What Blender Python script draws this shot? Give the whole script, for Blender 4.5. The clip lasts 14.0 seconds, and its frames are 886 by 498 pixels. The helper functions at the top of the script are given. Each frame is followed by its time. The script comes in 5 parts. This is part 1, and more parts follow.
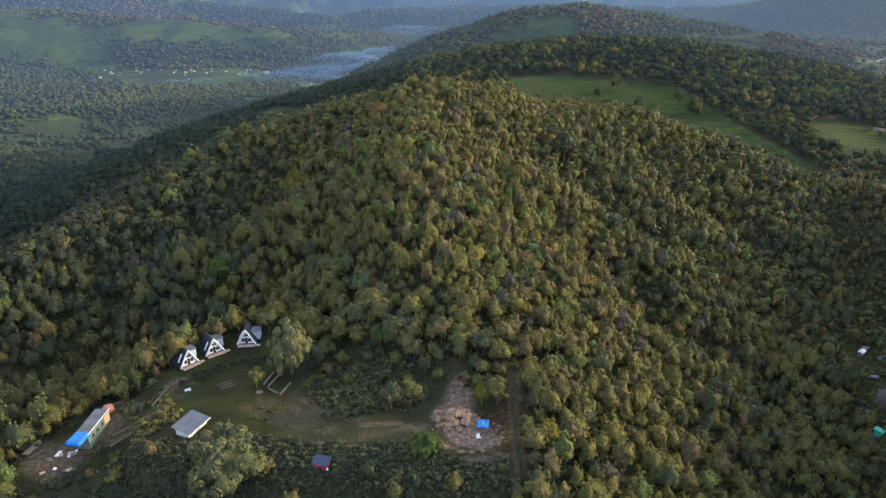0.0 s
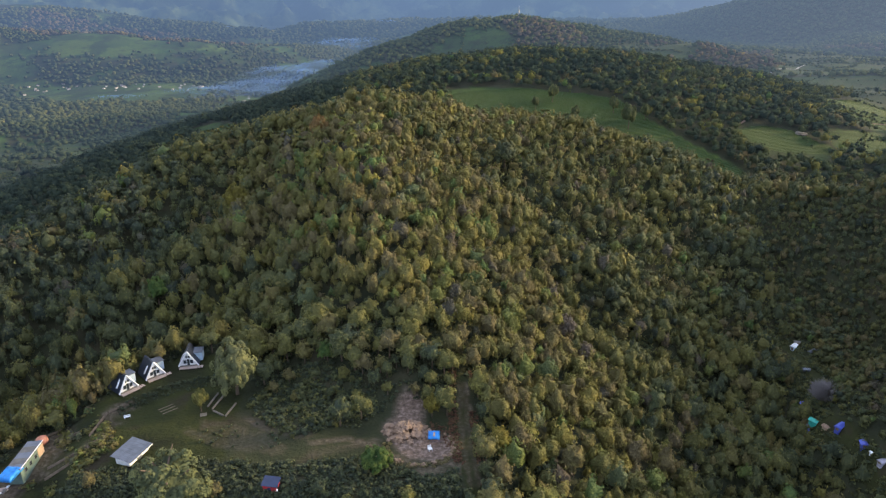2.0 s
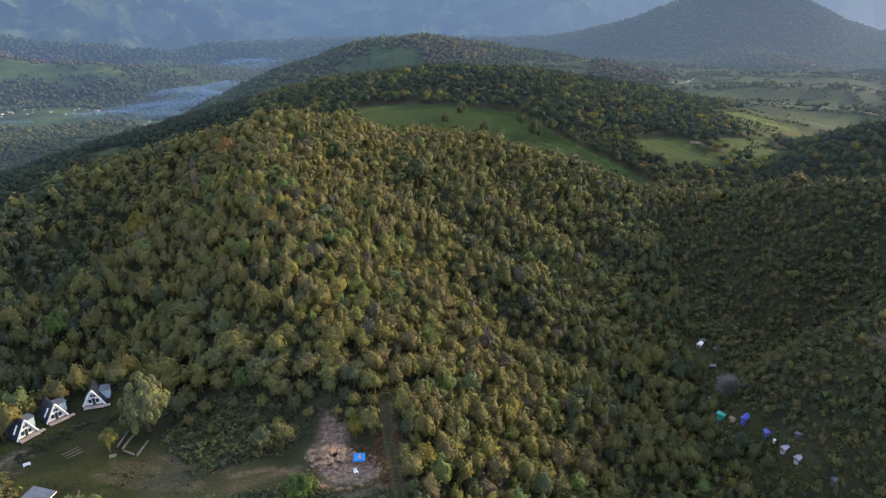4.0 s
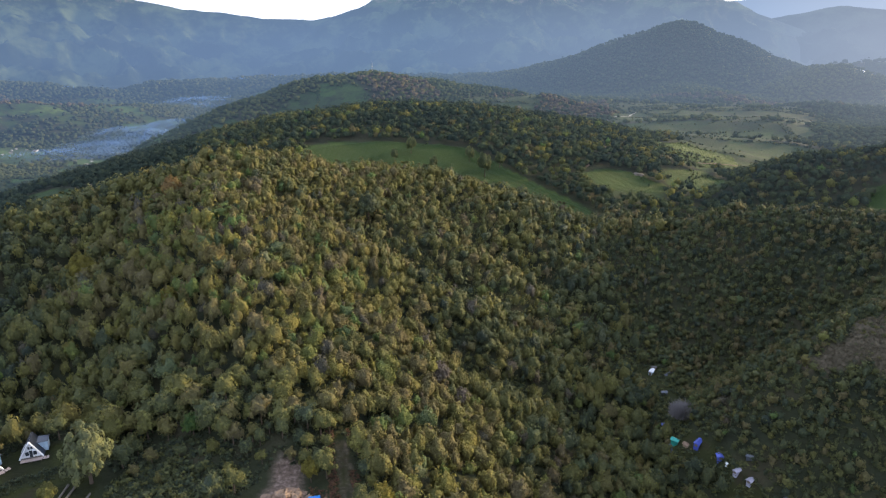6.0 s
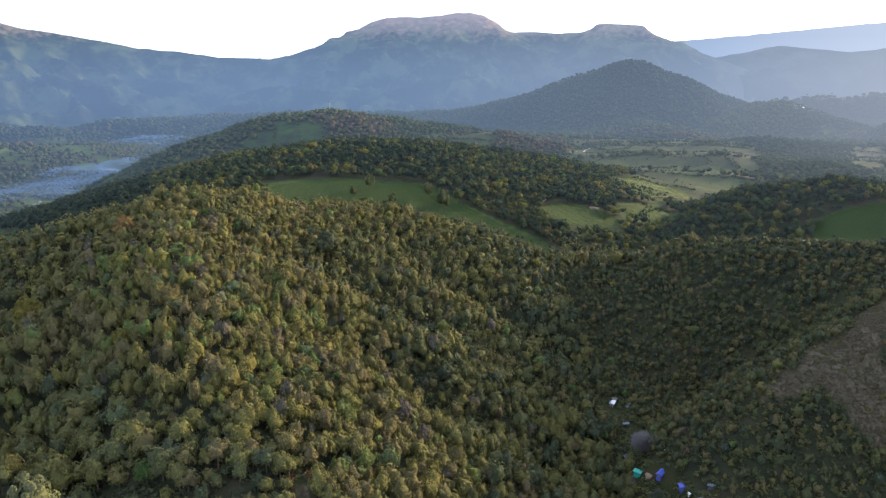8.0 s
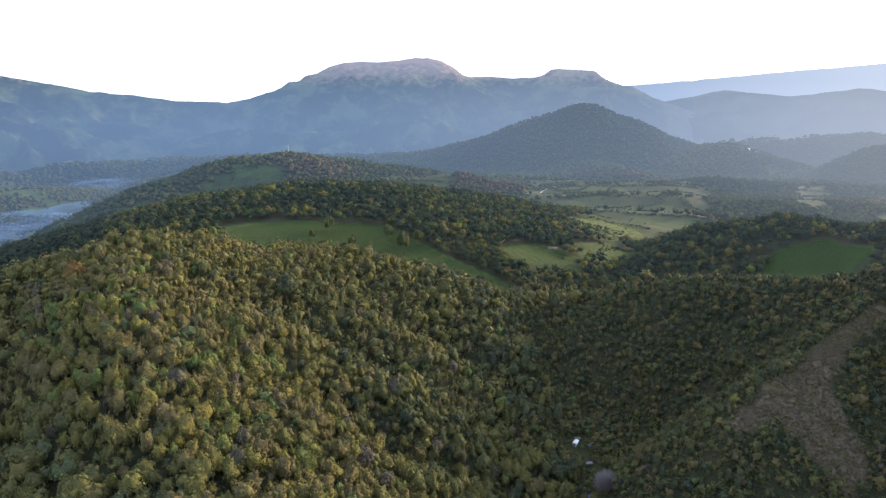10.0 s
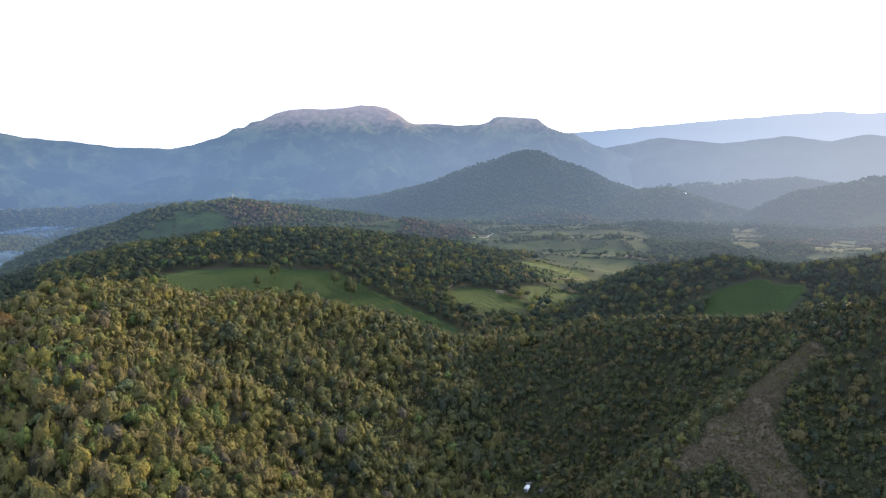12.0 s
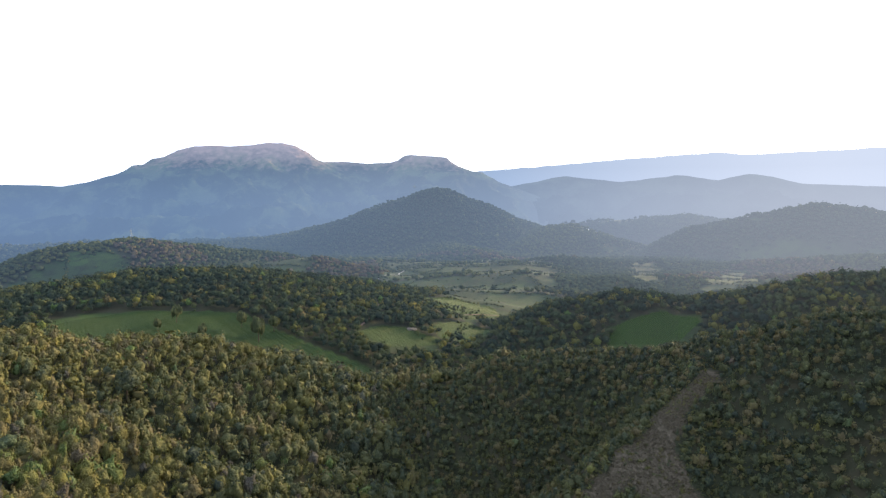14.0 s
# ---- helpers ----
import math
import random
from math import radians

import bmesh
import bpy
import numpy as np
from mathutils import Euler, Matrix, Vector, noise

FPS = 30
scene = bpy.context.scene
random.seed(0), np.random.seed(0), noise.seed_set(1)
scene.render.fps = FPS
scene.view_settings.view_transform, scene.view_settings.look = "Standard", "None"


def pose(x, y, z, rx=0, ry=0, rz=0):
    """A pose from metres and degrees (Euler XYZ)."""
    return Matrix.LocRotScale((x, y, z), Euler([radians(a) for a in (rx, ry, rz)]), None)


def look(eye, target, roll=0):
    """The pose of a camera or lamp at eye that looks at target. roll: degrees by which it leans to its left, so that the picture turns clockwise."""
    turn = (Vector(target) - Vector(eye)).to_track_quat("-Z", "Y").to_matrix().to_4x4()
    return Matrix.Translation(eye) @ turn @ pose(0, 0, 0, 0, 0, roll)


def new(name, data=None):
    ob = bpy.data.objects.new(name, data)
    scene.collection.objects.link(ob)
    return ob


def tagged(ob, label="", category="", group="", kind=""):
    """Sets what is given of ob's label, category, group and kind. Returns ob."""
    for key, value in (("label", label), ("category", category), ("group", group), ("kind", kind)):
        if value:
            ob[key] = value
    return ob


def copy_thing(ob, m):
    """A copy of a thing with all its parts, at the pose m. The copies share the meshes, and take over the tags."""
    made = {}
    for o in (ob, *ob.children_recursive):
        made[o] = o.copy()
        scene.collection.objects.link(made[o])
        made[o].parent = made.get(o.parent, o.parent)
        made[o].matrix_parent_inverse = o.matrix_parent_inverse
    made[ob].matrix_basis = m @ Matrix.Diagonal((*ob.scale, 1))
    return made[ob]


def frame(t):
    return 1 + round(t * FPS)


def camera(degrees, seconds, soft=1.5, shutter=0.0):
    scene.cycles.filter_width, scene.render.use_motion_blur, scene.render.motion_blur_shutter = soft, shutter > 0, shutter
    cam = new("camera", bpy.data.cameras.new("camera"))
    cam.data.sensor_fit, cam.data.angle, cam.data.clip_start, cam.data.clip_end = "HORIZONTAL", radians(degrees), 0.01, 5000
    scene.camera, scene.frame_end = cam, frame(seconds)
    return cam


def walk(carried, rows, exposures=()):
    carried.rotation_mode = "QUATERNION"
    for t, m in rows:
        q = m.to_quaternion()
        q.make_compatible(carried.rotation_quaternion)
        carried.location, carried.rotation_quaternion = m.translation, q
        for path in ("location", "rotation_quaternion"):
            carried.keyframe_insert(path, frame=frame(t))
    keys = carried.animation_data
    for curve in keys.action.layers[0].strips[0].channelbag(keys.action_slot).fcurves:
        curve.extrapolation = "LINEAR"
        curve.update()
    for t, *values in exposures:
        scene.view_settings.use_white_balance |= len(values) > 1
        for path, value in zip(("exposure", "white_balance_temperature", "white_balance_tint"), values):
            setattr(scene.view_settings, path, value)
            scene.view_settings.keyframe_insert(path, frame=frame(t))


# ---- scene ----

# the camera: a hovering drone that turns to its right and lifts its gaze
EYE = (0.0, 0.0, 90.0)
cam = camera(65.5, 14.0, soft=1.25)
PATH = [
    (0.0, -0.00, -23.04), (0.5, -2.04, -22.65), (1.0, -2.69, -22.28), (1.5, -3.20, -22.16),
    (2.0, -4.95, -22.10), (2.5, -7.46, -22.02), (3.0, -9.37, -21.69), (3.5, -10.98, -21.23),
    (6.0, -16.58, -17.81), (6.5, -17.45, -17.08), (7.0, -18.34, -16.33), (7.5, -19.19, -15.61),
    (8.0, -20.06, -14.84), (10.5, -24.31, -10.48), (11.0, -25.17, -9.53), (11.5, -26.13, -8.61),
    (12.0, -27.86, -7.67), (12.5, -30.18, -6.74), (13.0, -32.45, -5.81), (13.5, -34.21, -4.96),
    (14.0, -35.29, -4.56),
]
walk(cam, [(t, pose(*EYE, 90 + pitch, 0, yaw)) for t, yaw, pitch in PATH],
     exposures=[(0.0, 0.56), (3.5, 0.54), (7.0, 0.63), (10.5, 0.69), (14.0, 0.64)])

# ---- world, sun ----
SUN_AZ, SUN_EL = 78.0, 14.5     # degrees, clockwise from +y: low early light from the right, over the gully hill
world = bpy.data.worlds.new("sky")
scene.world = world
world.use_nodes = True
wn = world.node_tree.nodes
sky = wn.new("ShaderNodeTexSky")
sky.sky_type = 'NISHITA'
sky.sun_disc = False
sky.sun_elevation = radians(SUN_EL)
sky.sun_rotation = radians(SUN_AZ)
sky.altitude = 1500
sky.air_density, sky.dust_density, sky.ozone_density = 1.0, 3.0, 1.0
veil = wn.new("ShaderNodeMix")                     # thin bright morning cloud over the blue
veil.data_type = 'RGBA'
veil.inputs[0].default_value = 0.62
veil.inputs[7].default_value = (8.3, 9.2, 11.9, 1)
world.node_tree.links.new(sky.outputs[0], veil.inputs[6])
world.node_tree.links.new(veil.outputs[2], wn["Background"].inputs["Color"])
wn["Background"].inputs["Strength"].default_value = 0.145
sun_data = bpy.data.lights.new("sun", 'SUN')
sun_data.energy, sun_data.angle, sun_data.color = 6.6, radians(11), (1.0, 0.755, 0.42)
sun = new("sun", sun_data)
sx, sy = math.sin(radians(SUN_AZ)), math.cos(radians(SUN_AZ))
sun.matrix_world = look((sx * 200, sy * 200, 300), (sx * 200 - sx * math.cos(radians(SUN_EL)),
                        sy * 200 - sy * math.cos(radians(SUN_EL)), 300 - math.sin(radians(SUN_EL))))

# ---- materials ----
def material(name, rough=0.8, spec=0.2):
    m = bpy.data.materials.new(name)
    m.use_nodes = True
    b = m.node_tree.nodes["Principled BSDF"]
    b.inputs["Roughness"].default_value = rough
    b.inputs["Specular IOR Level"].default_value = spec
    return m, m.node_tree, b


def node(tree, kind, **values):
    n = tree.nodes.new(kind)
    for key, value in values.items():
        n.inputs[key].default_value = value
    return n


def noise_node(tree, scale, detail=4.0, rough=0.55, coords="Object"):
    tc = tree.nodes.new("ShaderNodeTexCoord")
    n = node(tree, "ShaderNodeTexNoise", Scale=scale, Detail=detail, Roughness=rough)
    tree.links.new(tc.outputs[coords], n.inputs["Vector"])
    return n


def ramp(tree, source, stops):
    r = tree.nodes.new("ShaderNodeValToRGB")
    e = r.color_ramp.elements
    while len(e) < len(stops):
        e.new(0.5)
    for k, (p, c) in enumerate(stops):
        e[k].position, e[k].color = p, (*c, 1)
    tree.links.new(source, r.inputs[0])
    return r.outputs[0]


def mix(tree, fac, a, b, mode='MIX'):
    m = tree.nodes.new("ShaderNodeMix")
    m.data_type, m.blend_type = 'RGBA', mode
    for sock, v in ((m.inputs[0], fac), (m.inputs[6], a), (m.inputs[7], b)):
        if isinstance(v, (int, float)):
            sock.default_value = v
        elif isinstance(v, tuple):
            sock.default_value = (*v, 1)
        else:
            tree.links.new(v, sock)
    return m.outputs[2]


def attribute(tree, name):
    a = tree.nodes.new("ShaderNodeAttribute")
    a.attribute_name = name
    return a.outputs["Fac"]


def math_node(tree, op, a, b=0.0, c=0.0):
    m = tree.nodes.new("ShaderNodeMath")
    m.operation = op
    for sock, v in ((m.inputs[0], a), (m.inputs[1], b), (m.inputs[2], c)):
        if isinstance(v, (int, float)):
            sock.default_value = v
        else:
            tree.links.new(v, sock)
    return m.outputs[0]


def bump(tree, b, height, strength=0.4, distance=0.2):
    n = node(tree, "ShaderNodeBump", Strength=strength, Distance=distance)
    tree.links.new(height, n.inputs["Height"])
    tree.links.new(n.outputs[0], b.inputs["Normal"])


def plain(name, color, rough=0.7, spec=0.3, scale=3.0, vary=0.25, metal=0.0, relief=0.15):
    """A painted, wooden, stone or cloth surface with stains and fine grain."""
    m, t, b = material(name, rough, spec)
    b.inputs["Metallic"].default_value = metal
    n1, n2 = noise_node(t, scale), noise_node(t, scale * 9, 3)
    dark = tuple(c * (1 - vary) for c in color)
    lite = tuple(min(1, c * (1 + vary * 0.5)) for c in color)
    c1 = ramp(t, n1.outputs[0], [(0.3, dark), (0.55, color), (0.75, lite)])
    c2 = mix(t, math_node(t, 'MULTIPLY', n2.outputs[0], vary), c1, dark)
    t.links.new(c2, b.inputs["Base Color"])
    if relief:
        bump(t, b, n2.outputs[0], relief, 0.03)
    return m


def paint_haze(m, t, b, dense=1.0, pale=1.0):
    """Distance haze painted in as blue emission: thicker with the way from the near hill and in the low valleys, paler
    towards the sun.
    """
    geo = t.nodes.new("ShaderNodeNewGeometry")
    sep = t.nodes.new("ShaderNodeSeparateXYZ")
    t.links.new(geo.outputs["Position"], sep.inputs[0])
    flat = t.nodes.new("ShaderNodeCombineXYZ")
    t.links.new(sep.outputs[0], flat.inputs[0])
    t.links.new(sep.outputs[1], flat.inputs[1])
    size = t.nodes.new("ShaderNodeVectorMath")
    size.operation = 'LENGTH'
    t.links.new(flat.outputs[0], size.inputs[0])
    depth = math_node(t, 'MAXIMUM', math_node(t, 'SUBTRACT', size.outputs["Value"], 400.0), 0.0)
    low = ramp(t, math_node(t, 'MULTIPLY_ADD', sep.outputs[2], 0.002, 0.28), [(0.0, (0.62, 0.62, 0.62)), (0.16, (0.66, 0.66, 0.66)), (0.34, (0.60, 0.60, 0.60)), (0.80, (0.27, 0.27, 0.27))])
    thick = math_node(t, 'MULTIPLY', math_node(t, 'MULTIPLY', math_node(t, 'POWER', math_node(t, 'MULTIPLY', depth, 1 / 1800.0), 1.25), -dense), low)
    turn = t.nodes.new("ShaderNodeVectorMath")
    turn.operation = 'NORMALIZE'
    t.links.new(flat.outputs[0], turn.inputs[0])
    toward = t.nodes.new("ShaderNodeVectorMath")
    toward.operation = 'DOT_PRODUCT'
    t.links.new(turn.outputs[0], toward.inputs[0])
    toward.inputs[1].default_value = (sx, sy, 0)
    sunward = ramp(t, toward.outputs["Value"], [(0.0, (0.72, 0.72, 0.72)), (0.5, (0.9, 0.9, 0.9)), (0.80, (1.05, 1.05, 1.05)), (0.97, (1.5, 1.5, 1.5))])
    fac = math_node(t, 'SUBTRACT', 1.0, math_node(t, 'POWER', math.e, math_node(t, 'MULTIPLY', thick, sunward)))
    haze_glow = t.nodes.new("ShaderNodeEmission")
    haze_glow.inputs["Strength"].default_value = pale
    t.links.new(ramp(t, toward.outputs["Value"], [(0.0, (0.118, 0.186, 0.325)), (0.45, (0.135, 0.210, 0.350)), (0.78, (0.200, 0.265, 0.385)), (0.97, (0.35, 0.39, 0.48))]), haze_glow.inputs["Color"])
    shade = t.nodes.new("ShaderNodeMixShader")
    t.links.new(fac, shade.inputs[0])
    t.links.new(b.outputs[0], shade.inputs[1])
    t.links.new(haze_glow.outputs[0], shade.inputs[2])
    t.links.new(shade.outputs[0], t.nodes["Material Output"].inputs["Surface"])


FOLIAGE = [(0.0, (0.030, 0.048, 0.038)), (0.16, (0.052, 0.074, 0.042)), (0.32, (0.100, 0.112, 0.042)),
           (0.48, (0.154, 0.148, 0.038)), (0.60, (0.150, 0.124, 0.058)), (0.70, (0.200, 0.180, 0.040)),
           (0.79, (0.100, 0.170, 0.046)), (0.87, (0.112, 0.106, 0.084)), (0.94, (0.104, 0.080, 0.060)), (1.0, (0.215, 0.180, 0.050))]


def foliage(name, by_object=False, fixed=None, far=False):
    """Leaves: a species tint for each crown, brighter and duller clumps within it, shade painted into its core."""
    m, t, b = material(name, 0.95 if far else 0.75, 0.0 if far else 0.12)
    if fixed is not None:
        base = mix(t, 0.5, fixed, tuple(v * 0.8 for v in fixed))
    else:
        tint = attribute(t, "tint")
        if by_object:
            info = t.nodes.new("ShaderNodeObjectInfo")
            tint = math_node(t, 'ADD', math_node(t, 'MULTIPLY', info.outputs["Random"], 0.46), 0.14)
        base = ramp(t, tint, FOLIAGE)
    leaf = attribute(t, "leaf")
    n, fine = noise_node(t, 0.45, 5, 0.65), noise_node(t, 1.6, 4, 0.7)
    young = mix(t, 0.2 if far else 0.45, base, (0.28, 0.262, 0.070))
    # dark tone for random mottling and for the painted shade of the core
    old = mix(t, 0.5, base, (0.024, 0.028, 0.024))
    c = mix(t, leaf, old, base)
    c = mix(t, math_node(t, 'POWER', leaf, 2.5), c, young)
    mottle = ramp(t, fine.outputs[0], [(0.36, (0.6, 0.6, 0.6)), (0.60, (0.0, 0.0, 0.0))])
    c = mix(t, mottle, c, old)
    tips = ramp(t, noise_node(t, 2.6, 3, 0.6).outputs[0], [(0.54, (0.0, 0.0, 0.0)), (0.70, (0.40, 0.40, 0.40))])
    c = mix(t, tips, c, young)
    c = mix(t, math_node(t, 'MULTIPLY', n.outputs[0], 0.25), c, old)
    t.links.new(c, b.inputs["Base Color"])
    bump(t, b, fine.outputs[0], 0.9, 0.9)
    # far crowns get the same haze mixed in as emission
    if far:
        paint_haze(m, t, b)
    return m


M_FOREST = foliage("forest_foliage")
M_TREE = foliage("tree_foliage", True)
M_BARK = plain("bark", (0.13, 0.10, 0.075), 0.9, 0.1, 2.0, 0.45)

# ---- the lie of the land ----
# each ridge: crest points (x, y, z), the slope of its flanks, how round its back is and how soon it steepens
RIDGES = []


def ridge(points, slope, back, steepen):
    RIDGES.append((points, slope, back, steepen))


# spine and crest of the wooded hill, its left shoulder
ridge([(8, 128, 0), (6, 138, 5), (2, 160, 11), (-3, 190, 17), (-6, 225, 24), (-8, 260, 29), (-5, 300, 34)], 0.42, 14, 150)
ridge([(-5, 300, 34), (15, 315, 31), (45, 326, 21), (62, 330, 20), (94, 330, 14), (125, 321, 5), (145, 313, -4),
      (173, 304, -10), (197, 295, -14)], 0.34, 14, 120)
ridge([(-5, 300, 34), (-42, 302, 24), (-73, 287, 18), (-99, 255, 10), (-113, 223, 3), (-125, 200, 0), (-150, 165, -4)], 0.40, 18, 120)
ridge([(-3, 190, 17), (25, 180, 6), (60, 165, -14), (95, 150, -36)], 0.45, 9, 60)
ridge([(-8, 250, 28), (30, 235, 15), (70, 215, -6), (110, 190, -30)], 0.45, 9, 60)
ridge([(20, 312, 30), (60, 285, 12), (95, 255, -8), (125, 225, -28)], 0.45, 9, 60)
ridge([(94, 330, 14), (115, 300, 0), (140, 265, -16), (148, 235, -30)], 0.45, 9, 60)
ridge([(-6, 225, 24), (-40, 215, 12), (-75, 200, 2)], 0.40, 10, 80)
# the terrace at its foot
ridge([(-120, 122, -9), (-82, 116, -4), (-52, 136, 0), (-25, 124, 0), (6, 118, 0)], 0.40, 20, 120)
# the hill across the gully and its bare spur
ridge([(197, 295, -14), (206, 283, -8), (222, 257, 5), (235, 231, 12), (246, 213, 14), (252, 181, 21), (256, 157, 30),
      (257, 135, 37), (256, 114, 45), (258, 70, 52), (262, 0, 60), (250, -90, 62)], 0.52, 12, 150)
ridge([(250, 160, 27), (211, 143, 22), (189, 139, 15), (169, 141, 9), (155, 142, 1), (142, 138, -18)], 0.72, 2.5, 100)
# the second hill with the tea field
ridge([(19, 480, 7), (53, 517, 16), (93, 552, 22), (138, 574, 25), (183, 572, 24), (217, 559, 16), (252, 545, 5),
      (269, 536, -3), (300, 500, -24)], 0.16, 30, 500)
ridge([(250, 470, -12), (283, 483, -17), (303, 471, -24), (340, 450, -36)], 0.30, 25, 100)
ridge([(340, 590, -12), (398, 576, -13), (435, 548, -21), (459, 515, -36)], 0.25, 20, 150)
# behind the gully hill
ridge([(371, 365, -7), (394, 376, 2), (431, 357, 8), (455, 327, 6), (477, 293, 12), (496, 261, 20), (511, 229, 29),
      (525, 190, 34), (540, 100, 40), (540, -50, 45)], 0.28, 20, 150)
# the green hill with the mast
ridge([(-94, 845, -74), (-53, 898, -60), (3, 1000, -29), (44, 1049, -8), (103, 1075, 5), (155, 1079, 12), (207, 1080, 19),
      (283, 1094, 10), (365, 1112, -10), (452, 1111, -20)], 0.26, 40, 300)
ridge([(330, 945, -16), (434, 956, -12), (490, 915, -22)], 0.20, 30, 200)
# low tea hills in the middle distance
ridge([(640, 560, -30), (700, 600, -21), (790, 590, -27)], 0.16, 40, 250)
ridge([(430, 660, -34), (480, 640, -21), (540, 580, -24), (570, 530, -32)], 0.11, 20, 300)
ridge([(470, 800, -36), (540, 775, -21), (620, 715, -20), (670, 650, -32)], 0.11, 24, 300)
ridge([(560, 960, -36), (660, 910, -22), (770, 830, -23), (820, 760, -34)], 0.11, 28, 300)
ridge([(1650, 1600, 0), (1770, 1480, 14), (1850, 1290, 16), (1870, 1160, 4)], 0.3, 50, 400)
ridge([(800, 900, -33), (900, 880, -24), (990, 800, -31)], 0.16, 50, 250)
# the pointed hill and its foothills
ridge([(740, 2000, -50), (862, 1860, -6), (956, 1757, 36), (1041, 1708, 76), (1137, 1645, 106), (1216, 1588, 76), (1305, 1516, 30),
      (1331, 1425, 4), (1280, 1265, 16), (1340, 1150, -30)], 0.34, 30, 600)
ridge([(1000, 1400, -30), (900, 1150, -38), (800, 950, -44)], 0.20, 50, 300)
ridge([(1364, 1015, -46), (1413, 945, 14), (1475, 845, 46), (1527, 748, 68), (1558, 681, 56), (1620, 560, 28)], 0.42, 40, 400)
ridge([(760, 640, -26), (851, 525, -22), (930, 400, -12), (980, 250, 0)], 0.20, 50, 300)
ridge([(1050, 760, -34), (1150, 640, -22), (1250, 450, -8)], 0.20, 50, 300)
# hills beyond the left-hand valley
ridge([(-150, 1980, -112), (-260, 1850, -90), (-435, 1720, -66), (-692, 1700, -46), (-938, 1700, -40), (-1300, 1600, -20)], 0.24, 50, 400)
ridge([(-150, 400, -30), (-190, 480, -44), (-205, 560, -50), (-205, 650, -62), (-190, 740, -82)], 0.34, 30, 250)
ridge([(-560, 900, -92), (-420, 1000, -100), (-330, 1060, -106), (-180, 1080, -112)], 0.25, 40, 200)
ridge([(-200, 2600, -84), (300, 2500, -76), (700, 2450, -86)], 0.18, 90, 600)
ridge([(-1400, 2500, 0), (-900, 2500, -50), (-500, 2450, -90)], 0.18, 90, 600)


def lerp(x, xs, ys):
    return np.interp(x, xs, ys)


def smooth(x, a, b):
    t = np.clip((x - a) / (b - a), 0, 1)
    return t * t * (3 - 2 * t)


def wobble(x, y, seed, octaves=5):
    """A cheap smooth noise, about -1 to 1, over arrays."""
    rng = np.random.default_rng(seed)
    total, amp = 0 * x, 1.0
    f = 1.0
    for _ in range(octaves):
        for _ in range(3):
            a, p, g = rng.uniform(0, 6.283), rng.uniform(0, 6.283), f * rng.uniform(0.7, 1.4)
            bend = 1.3 * np.sin((x * np.sin(a) - y * np.cos(a)) * g * 0.6 + p * 2)
            total = total + amp * np.sin((x * np.cos(a) + y * np.sin(a)) * g + p + bend) / 3
        amp, f = amp * 0.5, f * 2.1
    return total


def ridge_height(x, y, points, slope, back, steepen=1e6, cliff=0.0):
    best = np.full(x.shape, -1e6)
    for (ax, ay, az), (bx, by, bz) in zip(points, points[1:]):
        dx, dy = bx - ax, by - ay
        t = np.clip(((x - ax) * dx + (y - ay) * dy) / (dx * dx + dy * dy), 0, 1)
        d = np.hypot(x - ax - t * dx, y - ay - t * dy)
        best = np.maximum(best, az + t * (bz - az) - slope * (np.sqrt(d * d + back * back) - back + d * d / steepen) - cliff * (1 - np.exp(-d / 45)))
    return best


def in_polygon(x, y, points):
    inside = np.zeros(x.shape, bool)
    for (ax, ay), (bx, by) in zip(points, points[1:] + points[:1]):
        hit = ((ay > y) != (by > y)) & (x < (bx - ax) * (y - ay) / (by - ay + 1e-9) + ax)
        inside ^= hit
    return inside


def along(x, y, points):
    """Distance to a line of points."""
    best = np.full(x.shape, 1e6)
    for (ax, ay), (bx, by) in zip(points, points[1:]):
        dx, dy = bx - ax, by - ay
        t = np.clip(((x - ax) * dx + (y - ay) * dy) / (dx * dx + dy * dy), 0, 1)
        best = np.minimum(best, np.hypot(x - ax - t * dx, y - ay - t * dy))
    return best


TERRACE = [(-68, 128), (-60, 142), (-52, 152), (-42, 153), (-33, 142), (-20, 125), (-8, 121), (2, 132), (11, 126), (16, 108), (4, 107), (-6, 112), (-26, 112),
           (-40, 115), (-60, 112), (-84, 106), (-86, 114), (-74, 128)]
def polar(*places):
    """Corners of a plot from bearings and distances."""
    return [(r * math.sin(math.radians(a)), r * math.cos(math.radians(a))) for a, r in places]


TEA_FIELD = [(42, 479), (45, 457), (61, 438), (89, 434), (110, 425), (145, 410), (161, 390), (189, 365), (206, 355), (206, 372), (188, 400), (170, 436), (160, 462), (139, 471), (91, 480), (71, 484)]
BARE_FIELD = [(223, 422), (251, 433), (268, 430), (285, 404), (262, 384), (234, 396)]
RIDGE_FIELD = [(333, 500), (370, 552), (409, 560), (432, 522), (412, 486), (353, 458)]
LOWER_FIELD = [(292, 418), (298, 440), (344, 450), (352, 426), (308, 402)]
SLOPE_FIELD = [(366, 322), (382, 332), (408, 327), (428, 321), (438, 296), (420, 284), (396, 294)]
LEFT_TEA = [(-568, 860), (-481, 921), (-375, 898), (-321, 796), (-250, 560), (-270, 530), (-320, 575), (-390, 676), (-527, 790)]
SPUR_TEA = [(-152, 563), (-126, 543), (-99, 494), (-106, 467), (-142, 515)]
